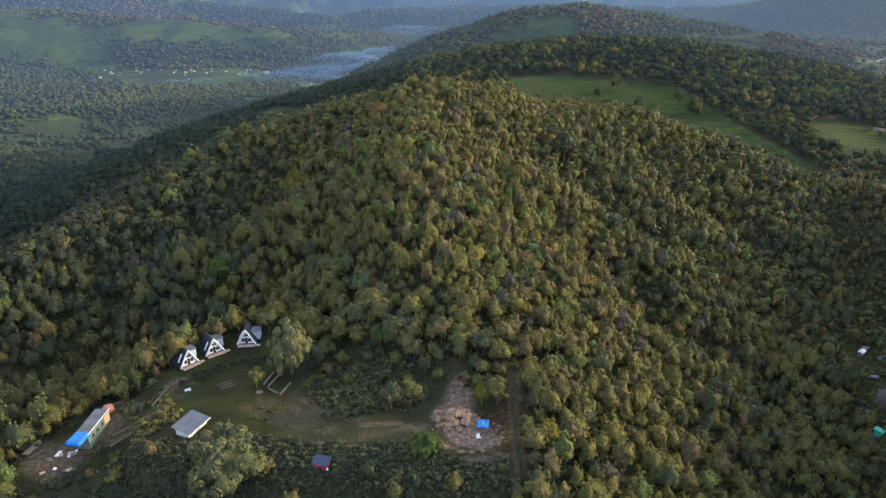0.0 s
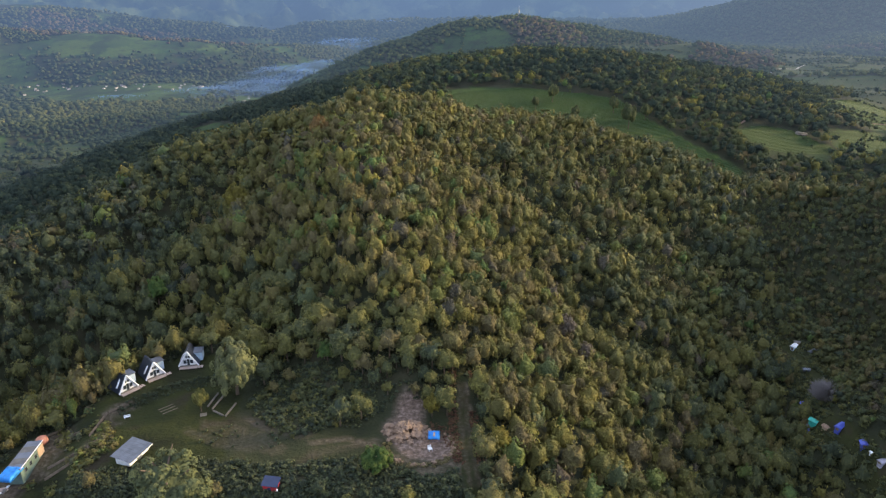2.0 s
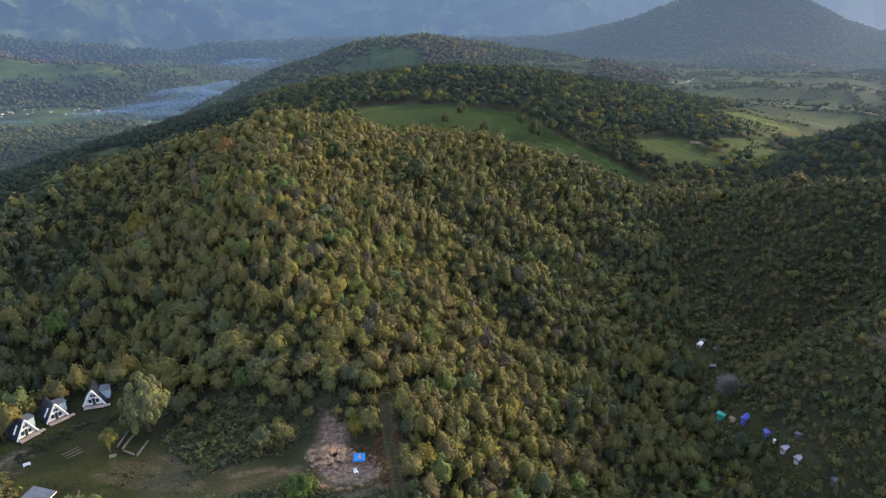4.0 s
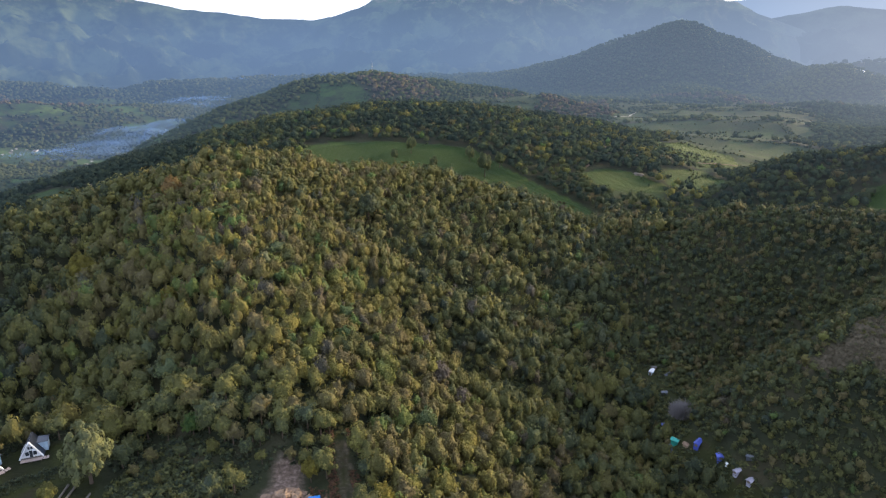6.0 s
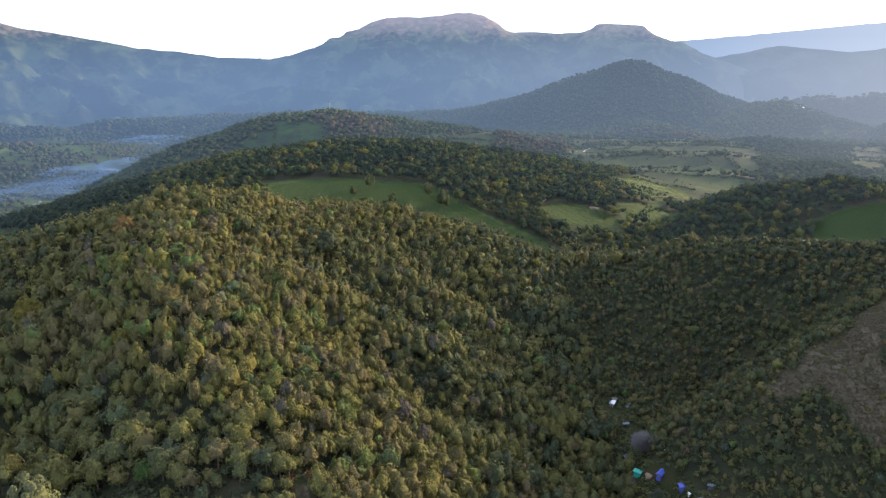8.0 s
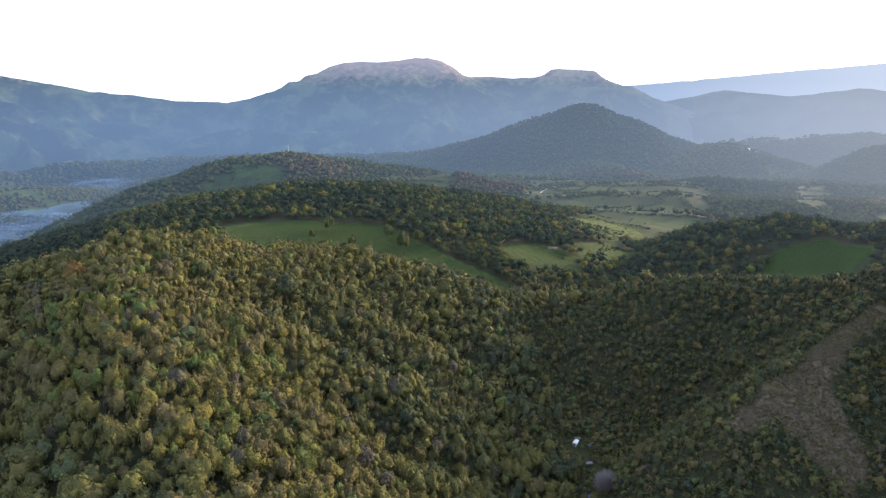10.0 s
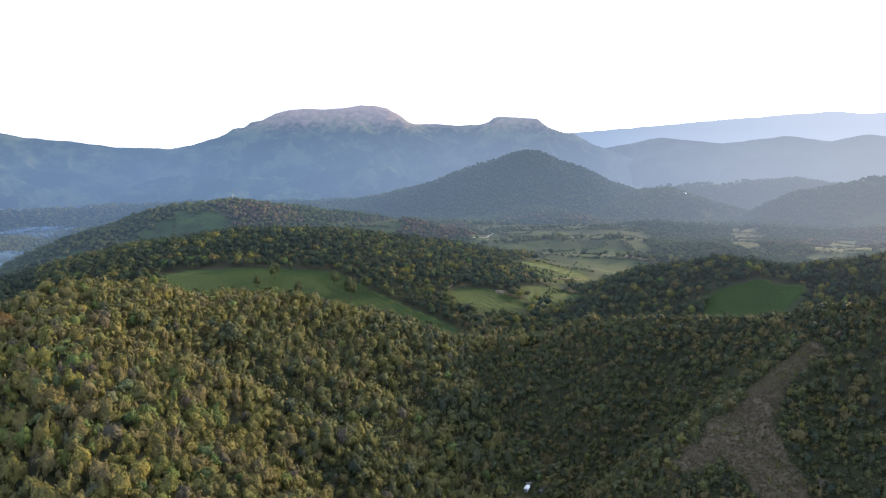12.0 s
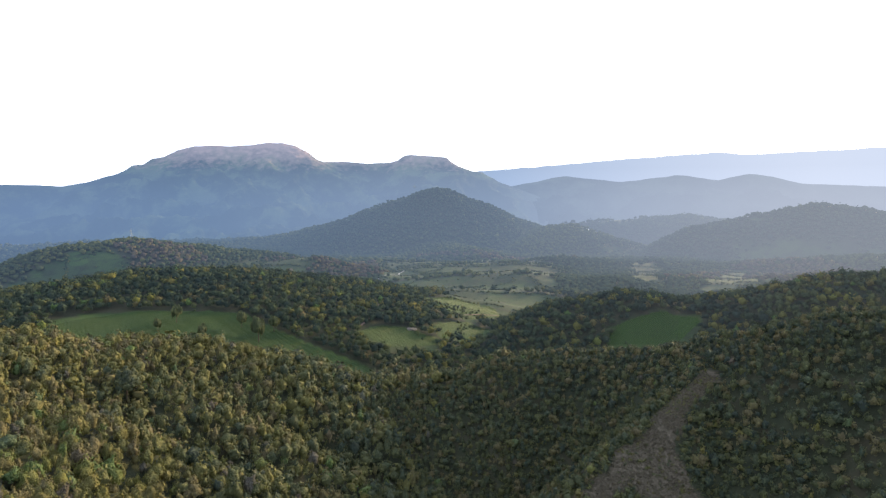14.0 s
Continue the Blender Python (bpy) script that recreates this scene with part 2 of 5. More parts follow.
# tea on the green hill, the bright strip, the broad tea valley and the slopes beyond it
FAR_TEA = [[(-95, 930), (-34, 985), (0, 985), (8, 940), (-60, 870)], [(20, 930), (44, 985), (92, 1018), (132, 1044), (165, 1030), (190, 985), (175, 920), (80, 900)],
           [(335, 1000), (415, 1060), (455, 985), (415, 925), (360, 935)], polar((30.2, 1540), (38, 1430), (44, 1270), (45.5, 1000), (45, 720), (42, 630), (38, 640), (35, 720), (31.5, 850), (30.3, 1000)),
           polar((56, 930), (57.2, 1260), (60, 1260), (59, 950)), polar((50, 960), (50.5, 1360), (53, 1260), (52.8, 980)), polar((58, 1430), (58.4, 1570), (70, 1570), (70, 1420), (63, 1440)),
           polar((46.3, 1460), (46.3, 1580), (49.2, 1580), (49.2, 1460)), polar((61, 820), (61, 960), (70, 940), (70, 800)),
           [(-740, 1460), (-689, 1480), (-545, 1440), (-426, 1465), (-331, 1450), (-295, 1330), (-403, 1290), (-557, 1280), (-701, 1380)], [(-300, 1330), (-205, 1320), (-180, 1240), (-280, 1230)],
           [(-1006, 1660), (-1250, 1660), (-1250, 1500), (-941, 1490), (-734, 1480), (-725, 1550), (-855, 1650)], [(-170, 2290), (-60, 1970), (-35, 2030), (-120, 2330)]]
TREE_BELTS = [[(430, 672), (480, 652), (540, 592), (575, 540)], [(470, 814), (540, 790), (620, 730), (680, 655)], [(560, 978), (660, 928), (770, 848), (830, 765)], [(620, 1150), (760, 1080), (900, 960)],
              [(500, 870), (560, 830), (580, 780)], [(-560, 855), (-420, 800), (-330, 740)], [(-540, 800), (-400, 740), (-320, 650)], [(-470, 905), (-400, 840), (-360, 780)]]
BROWN_WOODS = [[(180, 1050), (290, 1062), (300, 1010), (256, 975), (172, 972)], [(400, 1060), (656, 1160), (520, 872), (418, 868), (340, 890)],
               [(-1100, 2420), (-640, 2330), (-480, 2000), (-300, 1800), (-480, 1640), (-720, 1640), (-1000, 1780)], polar((30, 1600), (47, 1500), (47, 1280), (44, 1320), (36, 1500)),
               polar((52, 1000), (70, 980), (70, 1200), (60, 1400))]
TRACKS = [[(14.2, 104), (14.0, 112), (14.4, 124), (15, 133)], [(15.8, 104), (15.6, 112), (16.0, 124), (16.4, 133)], [(-57, 130), (-66, 118), (-78, 110)], [(-17, 118), (-10, 118.5), (-4, 116), (1, 111), (6, 108), (13, 109)],
          [(-17, 114.5), (-7, 116), (-3, 118)], [(-28, 129), (-23, 125), (-17, 121)]]
SPUR = [(221, 149), (205, 149), (184, 144), (163, 141), (150, 141), (158, 134), (168, 120), (174, 113), (180, 112), (182, 122), (187, 131), (203, 138)]
CAMP = [(140, 212), (152, 208), (148, 192), (137, 176), (125.5, 154), (126, 134), (128, 124), (121, 124), (118, 148), (124, 168), (135, 190)]


def bank_line(x, y):
    """Above zero behind the grass bank below the cabins."""
    return (y - lerp(x, [-62, -57, -50, -40, -34], [128, 134, 139.5, 142.5, 150])) * 0.75


def height(x, y):
    r = np.hypot(x, y)
    az = np.degrees(np.arctan2(x, y))
    left = lerp(r, [0, 250, 420, 680, 1150, 1500, 3200], [-45, -42, -62, -86, -122, -128, -132])
    right = lerp(r, [0, 120, 250, 400, 560, 700, 850, 1000, 1300, 1600, 2600, 3500], [-60, -45, -36, -36, -40, -30, -31, -34, -43, -57, -80, -100])
    w = smooth(az, -6, 10) * (1 - smooth(np.abs(az), 120, 170))
    z = left * (1 - w) + right * w
    k = 3 + r * 0.005
    for points, slope, back, steepen in RIDGES:
        h = ridge_height(x, y, points, slope, back, steepen)
        d = np.clip(0.5 + 0.5 * (h - z) / k, 0, 1)
        z = z * (1 - d) + h * d + k * d * (1 - d)
    rough = lerp(r, [0, 150, 300, 600, 1200, 3000], [0.6, 0.8, 1.4, 2.6, 8, 13])
    z = z + rough * wobble(x / 60, y / 60, 3, 4) * lerp(r, [300, 1200], [1, 0.5]) + rough * 0.9 * wobble(x / 210, y / 210, 5, 4) * smooth(r, 300, 900)
    # the levelled terrace
    flat = np.clip(1 - along(x, y, [(-54, 140), (-46, 146), (-42, 130), (-50, 118), (-22, 117), (8, 116)]) / 22, 0, 1)
    flat = smooth(flat, 0.05, 0.5)
    level = 1.6 * smooth(bank_line(x, y), -0.9, 0.9) - 3.0 * smooth(-x, 62, 80)
    return z * (1 - flat) + level * flat


def cover(x, y):
    """What grows: 1 where trees stand, 0 where the ground is open."""
    r = np.hypot(x, y)
    open_ = in_polygon(x, y, TERRACE)
    for field, depth in ((TEA_FIELD, (0, 13, 26)), (BARE_FIELD, (0, 9)), (RIDGE_FIELD, (0, 12)), (LOWER_FIELD, (0, 9)), (SLOPE_FIELD, (0, 13)), (LEFT_TEA, (0, 13)), (SPUR_TEA, (0, 10))):
        for back in depth:        # the clearing below each field
            f = 1 + back / np.maximum(r, 1)
            open_ |= in_polygon(x * f, y * f, field)
    open_ |= in_polygon(x, y, CAMP)
    for k, track in enumerate(TRACKS):
        open_ |= along(x, y, track) < (1.0 if k < 2 else 2.6)
    open_ |= along(x, y, [(225, 147), (211, 142), (189, 138), (172, 136), (154, 138)]) < 2.5 + 1.5 * wobble(x / 9, y / 9, 8, 2)
    open_ |= in_polygon(x + 4 * wobble(x / 7, y / 7, 9, 3), y + 3 * wobble(x / 5, y / 5, 18, 2), SPUR)
    ragged_x, ragged_y = x + 9 * wobble(x / 23, y / 23, 14, 3), y + 9 * wobble(x / 23, y / 23, 15, 3)
    for field in FAR_TEA:
        for back in (0, 15, 30):
            f = 1 + back / np.maximum(r, 1)
            open_ |= in_polygon(ragged_x * f, ragged_y * f, field)
    for belt in TREE_BELTS:
        open_ &= ~((along(x, y, belt) < 7 + 5 * wobble(x / 30, y / 30, 17, 2)) & (wobble(x / 45, y / 45, 20, 2) > -0.45))
    open_ |= (r > 1350) & (wobble(x / 120, y / 75, 12, 3) < np.where(x < -100, -0.35, -0.55))
    open_ |= (r > 620) & (r < 1350) & (wobble(x / 70, y / 50, 16, 3) < -0.80)
    return np.where(open_, 0.0, 1.0)


# ---- ground ----
def sheet(name, radii, angles, mat, closed=False):
    """A sheet of land on rings round the origin."""
    a, r = np.meshgrid(np.radians(angles), radii)
    x, y = r * np.sin(a), r * np.cos(a)
    z = height(x, y)
    n, m = a.shape
    verts = np.stack([x, y, z], -1).reshape(-1, 3)
    i = np.arange(n * m).reshape(n, m)
    quads = np.stack([i[:-1, :-1], i[:-1, 1:], i[1:, 1:], i[1:, :-1]], -1).reshape(-1, 4)[:, ::-1]
    return raw_mesh(name, verts, quads, mat), x.ravel(), y.ravel()


def raw_mesh(name, verts, faces, mat, smooth_faces=True):
    me = bpy.data.meshes.new(name)
    faces = np.asarray(faces, np.int32)
    nf, k = faces.shape
    me.vertices.add(len(verts))
    me.vertices.foreach_set("co", np.asarray(verts, np.float32).ravel())
    me.loops.add(nf * k)
    me.loops.foreach_set("vertex_index", faces.ravel())
    me.polygons.add(nf)
    me.polygons.foreach_set("loop_start", np.arange(0, nf * k, k, dtype=np.int32))
    me.polygons.foreach_set("use_smooth", np.full(nf, smooth_faces))
    me.update(calc_edges=True)
    me.materials.append(mat)
    return new(name, me)


def paint(ob, name, values):
    a = ob.data.attributes.new(name, 'FLOAT', 'POINT')
    a.data.foreach_set("value", np.asarray(values, np.float32))


def land(name):
    """Scrub, tea, lawn, dry grass and bare earth by what grows where. The distant land beyond is a backdrop with
    morning haze painted in as emission.
    """
    m, t, b = material(name, 0.95, 0.1)
    n_big, n_mid, n_fine = noise_node(t, 0.012, 5), noise_node(t, 0.09, 6), noise_node(t, 1.2, 5)
    scrub = ramp(t, n_mid.outputs[0], [(0.3, (0.020, 0.025, 0.015)), (0.5, (0.032, 0.038, 0.020)), (0.7, (0.050, 0.045, 0.027))])
    tea_c = ramp(t, n_big.outputs[0], [(0.36, (0.030, 0.062, 0.018)), (0.48, (0.048, 0.100, 0.021)), (0.58, (0.068, 0.128, 0.024)), (0.74, (0.060, 0.078, 0.032))])
    tc = t.nodes.new("ShaderNodeTexCoord")
    plots = node(t, "ShaderNodeTexVoronoi", Scale=0.018)
    plots.feature = 'SMOOTH_F1'
    plots.inputs["Smoothness"].default_value = 0.25
    bend = t.nodes.new("ShaderNodeVectorMath")
    bend.operation = 'MULTIPLY_ADD'
    soft_noise = noise_node(t, 0.022, 4, 0.6)
    t.links.new(soft_noise.outputs["Color"], bend.inputs[0])
    bend.inputs[1].default_value = (85, 85, 85)
    t.links.new(tc.outputs["Object"], bend.inputs[2])
    t.links.new(bend.outputs[0], plots.inputs["Vector"])
    parts = t.nodes.new("ShaderNodeSeparateColor")
    t.links.new(plots.outputs["Color"], parts.inputs[0])
    tea_c = mix(t, math_node(t, 'MULTIPLY', parts.outputs[0], 0.75), tea_c, (0.022, 0.030, 0.018))
    tea_c = mix(t, math_node(t, 'MULTIPLY', math_node(t, 'POWER', parts.outputs[1], 3.0), 0.8), tea_c, (0.110, 0.168, 0.034))
    clumps = noise_node(t, 0.045, 6, 0.7)
    dark_fac = ramp(t, clumps.outputs[0], [(0.50, (0.0, 0.0, 0.0)), (0.62, (0.7, 0.7, 0.7))])
    tea_c = mix(t, dark_fac, tea_c, (0.014, 0.020, 0.013))
    wave = node(t, "ShaderNodeTexWave", Scale=0.16, Distortion=2.0, Detail=2.0)
    wave.inputs["Detail Scale"].default_value = 0.3
    t.links.new(tc.outputs["Object"], wave.inputs["Vector"])
    tea_c = mix(t, math_node(t, 'MULTIPLY', wave.outputs["Fac"], 0.45), tea_c, (0.022, 0.042, 0.014))
    lawn_c = ramp(t, n_mid.outputs[0], [(0.34, (0.011, 0.014, 0.005)), (0.46, (0.021, 0.026, 0.007)), (0.56, (0.031, 0.037, 0.009)), (0.66, (0.031, 0.025, 0.015))])
    dirt_c = ramp(t, n_fine.outputs[0], [(0.3, (0.090, 0.064, 0.050)), (0.5, (0.170, 0.122, 0.098)), (0.7, (0.31, 0.24, 0.20))])
    dry_c = ramp(t, n_fine.outputs[0], [(0.3, (0.048, 0.041, 0.027)), (0.55, (0.108, 0.089, 0.062)), (0.75, (0.17, 0.138, 0.098))])
    edge = math_node(t, 'MULTIPLY', math_node(t, 'SUBTRACT', n_fine.outputs[0], 0.5), 1.3)

    def worn(name, c0, c1):
        fac = math_node(t, 'ADD', attribute(t, name), math_node(t, 'MULTIPLY', edge, attribute(t, name)))
        clamp = math_node(t, 'MINIMUM', math_node(t, 'MAXIMUM', fac, 0.0), 1.0)
        return mix(t, clamp, c0, c1)

    c = worn("tea", scrub, tea_c)
    c = worn("lawn", c, lawn_c)
    c = worn("dry", c, dry_c)
    c = worn("dirt", c, dirt_c)
    c = mix(t, math_node(t, 'MULTIPLY', n_fine.outputs[0], 0.4), c, (0.03, 0.03, 0.02))
    t.links.new(c, b.inputs["Base Color"])
    bump(t, b, n_fine.outputs[0], 0.7, 0.6)
    paint_haze(m, t, b)
    return m


M_LAND = land("land")

angles = np.concatenate([np.arange(-180, -60, 4), np.arange(-60, 92, 0.36), np.arange(92, 181, 4)])
radii = np.concatenate([[0.5, 20, 40, 60, 75], 85 * np.exp(np.arange(0, math.log(2900 / 85), 0.0105))])
far_radii = radii[radii > 720]
radii = radii[radii < far_radii[1]]


def dress(ob, gx, gy):
    gr = np.hypot(gx, gy)
    open_ground = 1 - cover(gx, gy)
    near_terrace = in_polygon(gx, gy, TERRACE)
    camp = in_polygon(gx, gy, CAMP)
    dirt = np.zeros(len(gx))
    for k, track in enumerate(TRACKS):
        dirt = np.maximum(dirt, (0.25 if k < 2 else 0.42 if k == 3 else 0.24) * (1 - smooth(along(gx, gy, track), 0.2, 0.8 if k < 2 else 1.0)))
    dirt = np.maximum(dirt, (1 - smooth(along(gx, gy, [(2, 121), (5, 115), (9, 114)]), 3.2, 5.2)) * 0.95)
    dirt = np.maximum(dirt, (1 - smooth(along(gx, gy, [(-86, 114), (-78, 111), (-73, 119), (-72, 126)]), 2.5, 5.5)) * 0.42)
    dirt = np.maximum(dirt, 0.15 * in_polygon(gx + 0.8 * wobble(gx / 2, gy / 2, 25, 2), gy, [(-42, 128), (-40, 122), (-31, 118), (-25, 115), (-21, 116), (-27, 122), (-35, 126)]))
    dirt = np.maximum(dirt, 0.5 * (1 - smooth(along(gx, gy, [(-64, 119), (-60.5, 124), (-61.5, 130), (-57.5, 133.5)]), 0.4, 1.6)))
    dirt = np.maximum(dirt, (1 - smooth(along(gx, gy, [(270, 474), (283, 482), (303, 472)]), 2, 6)) * 0.8)
    dirt = np.maximum(dirt, 0.20 * (1 - smooth(along(gx, gy, [(-43, 124), (-36, 119), (-29, 117)]), 0.3, 1.5)))
    dirt = np.maximum(dirt, 0.22 * (1 - smooth(along(gx, gy, [(-31, 127), (-25, 122), (-18, 120)]), 0.3, 1.5)))
    dirt = np.maximum(dirt, 0.95 * (1 - smooth(along(gx, gy, [(4, 129), (3, 122)]), 1.5, 4.5)))
    # the bank's shade put into the ground: lawn thinned to darker scrub
    bank = np.clip(1 - np.abs(bank_line(gx, gy)) / 1.1, 0, 1) * near_terrace * (gx < -38)
    near_terrace = near_terrace * (1 - 0.9 * bank)
    paint(ob, "dirt", dirt)
    strip = np.maximum(in_polygon(gx, gy, [(13.7, 100), (16.4, 100), (16.9, 136), (14.2, 136)]), along(gx, gy, TRACKS[0]) < 1.2)
    camp = camp | strip
    paint(ob, "lawn", np.maximum(near_terrace * np.where(gx > -34, 0.3, 1.0), 0.8 * camp))
    # lower tea shares paint in left-valley shade and dull the sun-facing fields
    paint(ob, "tea", np.where((gr > 300) & (open_ground > 0.5), np.where((gx < -140) & (gr < 1000), 0.5, np.where(gr < 640, np.where(gx > 215, 0.55, 0.85), np.where(gx > 250, 0.42, 0.85))), 0.0))
    paint(ob, "dry", np.where((gr < 300) & ~camp & (near_terrace < 0.01), open_ground, 0.0))


ground, gx, gy = sheet("ground", radii, angles, M_LAND)
tagged(ground, "hilly ground with forest floor, tea slopes and bare earth", "ground", kind="structure")
dress(ground, gx, gy)
far_ground, gx, gy = sheet("backdrop", far_radii, angles, M_LAND)
tagged(far_ground, "distant valley land and hills with painted blue morning haze", "hills", kind="structure")
dress(far_ground, gx, gy)

# ---- far mountains, a backdrop ----
MOUNTAINS = []


def mountain(points, slope, back, tone, label):
    MOUNTAINS.append((points, slope, back, tone, label))


left_crest = [(-3000, 3600, 420), (-2000, 3850, 440), (-1400, 4050, 380), (-1022, 4150, 325), (-780, 4229, 292), (-518, 4269, 250), (-240, 4293, 198),
              (200, 4295, 148), (484, 4273, 142), (593, 4259, 162), (734, 4237, 207), (785, 4228, 227), (835, 4218, 262), (884, 4208, 266)]
summit = [(937, 4197, 302), (996, 4183, 313), (1070, 4165, 351), (1160, 4141, 379), (1235, 4119, 384), (1356, 4081, 380), (1478, 4038, 392), (1555, 4009, 407),
          (1631, 3978, 405), (1699, 3950, 390), (1754, 3926, 360), (1802, 3904, 316), (1860, 3877, 296), (1967, 3824, 297), (2089, 3759, 288)]
butte = [(2209, 3689, 299), (2251, 3664, 316), (2287, 3642, 344), (2328, 3615, 348), (2401, 3567, 341), (2496, 3502, 334), (2527, 3479, 296), (2572, 3446, 275),
         (2628, 3403, 247), (2675, 3367, 243), (2724, 3327, 208), (2797, 3266, 150), (2934, 3143, 84), (3058, 3023, 26), (3200, 2870, -60)]
mountain([(x, y, z + 8) for x, y, z in left_crest + summit] + butte, 0.36, 60, "lit", "rocky blue mountain with a bare flat summit and painted haze")
mountain([(2800, 3560, 60), (2935, 3411, 140), (3198, 3166, 204), (3435, 2907, 167), (3642, 2642, 207), (3788, 2429, 170), (3869, 2297, 209), (4000, 2061, 151),
          (4169, 1693, 132), (4300, 1200, 140)], 0.30, 80, "mid", "wooded blue ridge with painted morning haze")
mountain([(2700, 3980, 225), (3010, 3739, 252), (3274, 3511, 278), (3662, 3103, 323), (4020, 2623, 360), (4109, 2482, 339), (4264, 2205, 352), (4444, 1815, 365),
          (4600, 1200, 380)], 0.85, 60, "pale", "pale distant mountain range against the sky")


# mountain surface with its haze added as emission, set per range
def haze_land(name, near, far, dense, rock=None, pale=1.0):
    m, t, b = material(name, 0.95, 0.05)
    n1, n2 = noise_node(t, 0.005, 9, 0.66), noise_node(t, 0.03, 6)
    c = ramp(t, n1.outputs[0], [(0.38, tuple(v * 0.65 for v in near)), (0.48, near), (0.58, far), (0.68, tuple(v * 1.1 for v in far))])
    c = mix(t, math_node(t, 'MULTIPLY', n2.outputs[0], 0.5), c, tuple(v * 0.5 for v in near))
    geo = t.nodes.new("ShaderNodeNewGeometry")
    sep = t.nodes.new("ShaderNodeSeparateXYZ")
    t.links.new(geo.outputs["Position"], sep.inputs[0])
    # bare rock towards the top, its colour raised to paint the sunlit summit
    sunlit_rock = math_node(t, 'MULTIPLY', math_node(t, 'SUBTRACT', sep.outputs[2], 215.0), 0.007)
    sunlit_rock = math_node(t, 'ADD', sunlit_rock, math_node(t, 'SUBTRACT', math_node(t, 'MULTIPLY', n2.outputs[0], 1.6), 0.9))
    sunlit_rock = math_node(t, 'MINIMUM', math_node(t, 'MAXIMUM', sunlit_rock, 0.0), 1.0)
    if rock:
        c = mix(t, sunlit_rock, c, rock)
    t.links.new(c, b.inputs["Base Color"])
    bump(t, b, n2.outputs[0], 0.15, 8)
    paint_haze(m, t, b, dense, pale)
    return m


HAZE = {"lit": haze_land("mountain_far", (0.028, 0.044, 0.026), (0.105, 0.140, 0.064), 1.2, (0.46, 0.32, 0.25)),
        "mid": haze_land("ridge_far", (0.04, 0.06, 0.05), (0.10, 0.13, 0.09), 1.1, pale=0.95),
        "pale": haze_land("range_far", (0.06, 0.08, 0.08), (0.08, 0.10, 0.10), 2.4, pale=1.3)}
for level, (points, slope, back, tone, label) in enumerate(MOUNTAINS):
    span = [math.degrees(math.atan2(p[0], p[1])) for p in points]
    aa, rr = np.meshgrid(np.radians(np.arange(span[0] - (14, 6, 6)[level], span[-1] + 14, 0.16)), np.arange(2750, 4960, 32.0))
    x, y = rr * np.sin(aa), rr * np.cos(aa)
    z = ridge_height(x, y, points, slope, (16, 80, 60)[level], 1e6, (55, 0, 0)[level])
    flat = [(p[0], p[1]) for p in points]
    gully = np.abs(wobble(x / 130, y / 130, 21, 5)) + 0.5 * np.abs(wobble(x / 420, y / 420, 22, 3))
    drop = np.clip((along(x, y, flat) - 60) * slope / 60, 0, 1)
    z = z - 110 * gully * drop - 4 * np.abs(wobble(x / 60, y / 60, 4, 3))
    z = np.maximum(z, -140 - 45 * level + 8 * wobble(x / 300, y / 300, 9, 3))
    nn, mm = x.shape
    i = np.arange(nn * mm).reshape(nn, mm)
    quads = np.stack([i[:-1, :-1], i[:-1, 1:], i[1:, 1:], i[1:, :-1]], -1).reshape(-1, 4)[:, ::-1]
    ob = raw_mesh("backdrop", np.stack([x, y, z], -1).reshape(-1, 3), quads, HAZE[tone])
    tagged(ob, label, "mountain", kind="structure")

# ---- trees ----
def icosphere(level):
    bm = bmesh.new()
    bmesh.ops.create_icosphere(bm, subdivisions=level, radius=1)
    v = np.array([p.co for p in bm.verts])
    f = np.array([[p.index for p in q.verts] for q in bm.faces])
    bm.free()
    return v, f


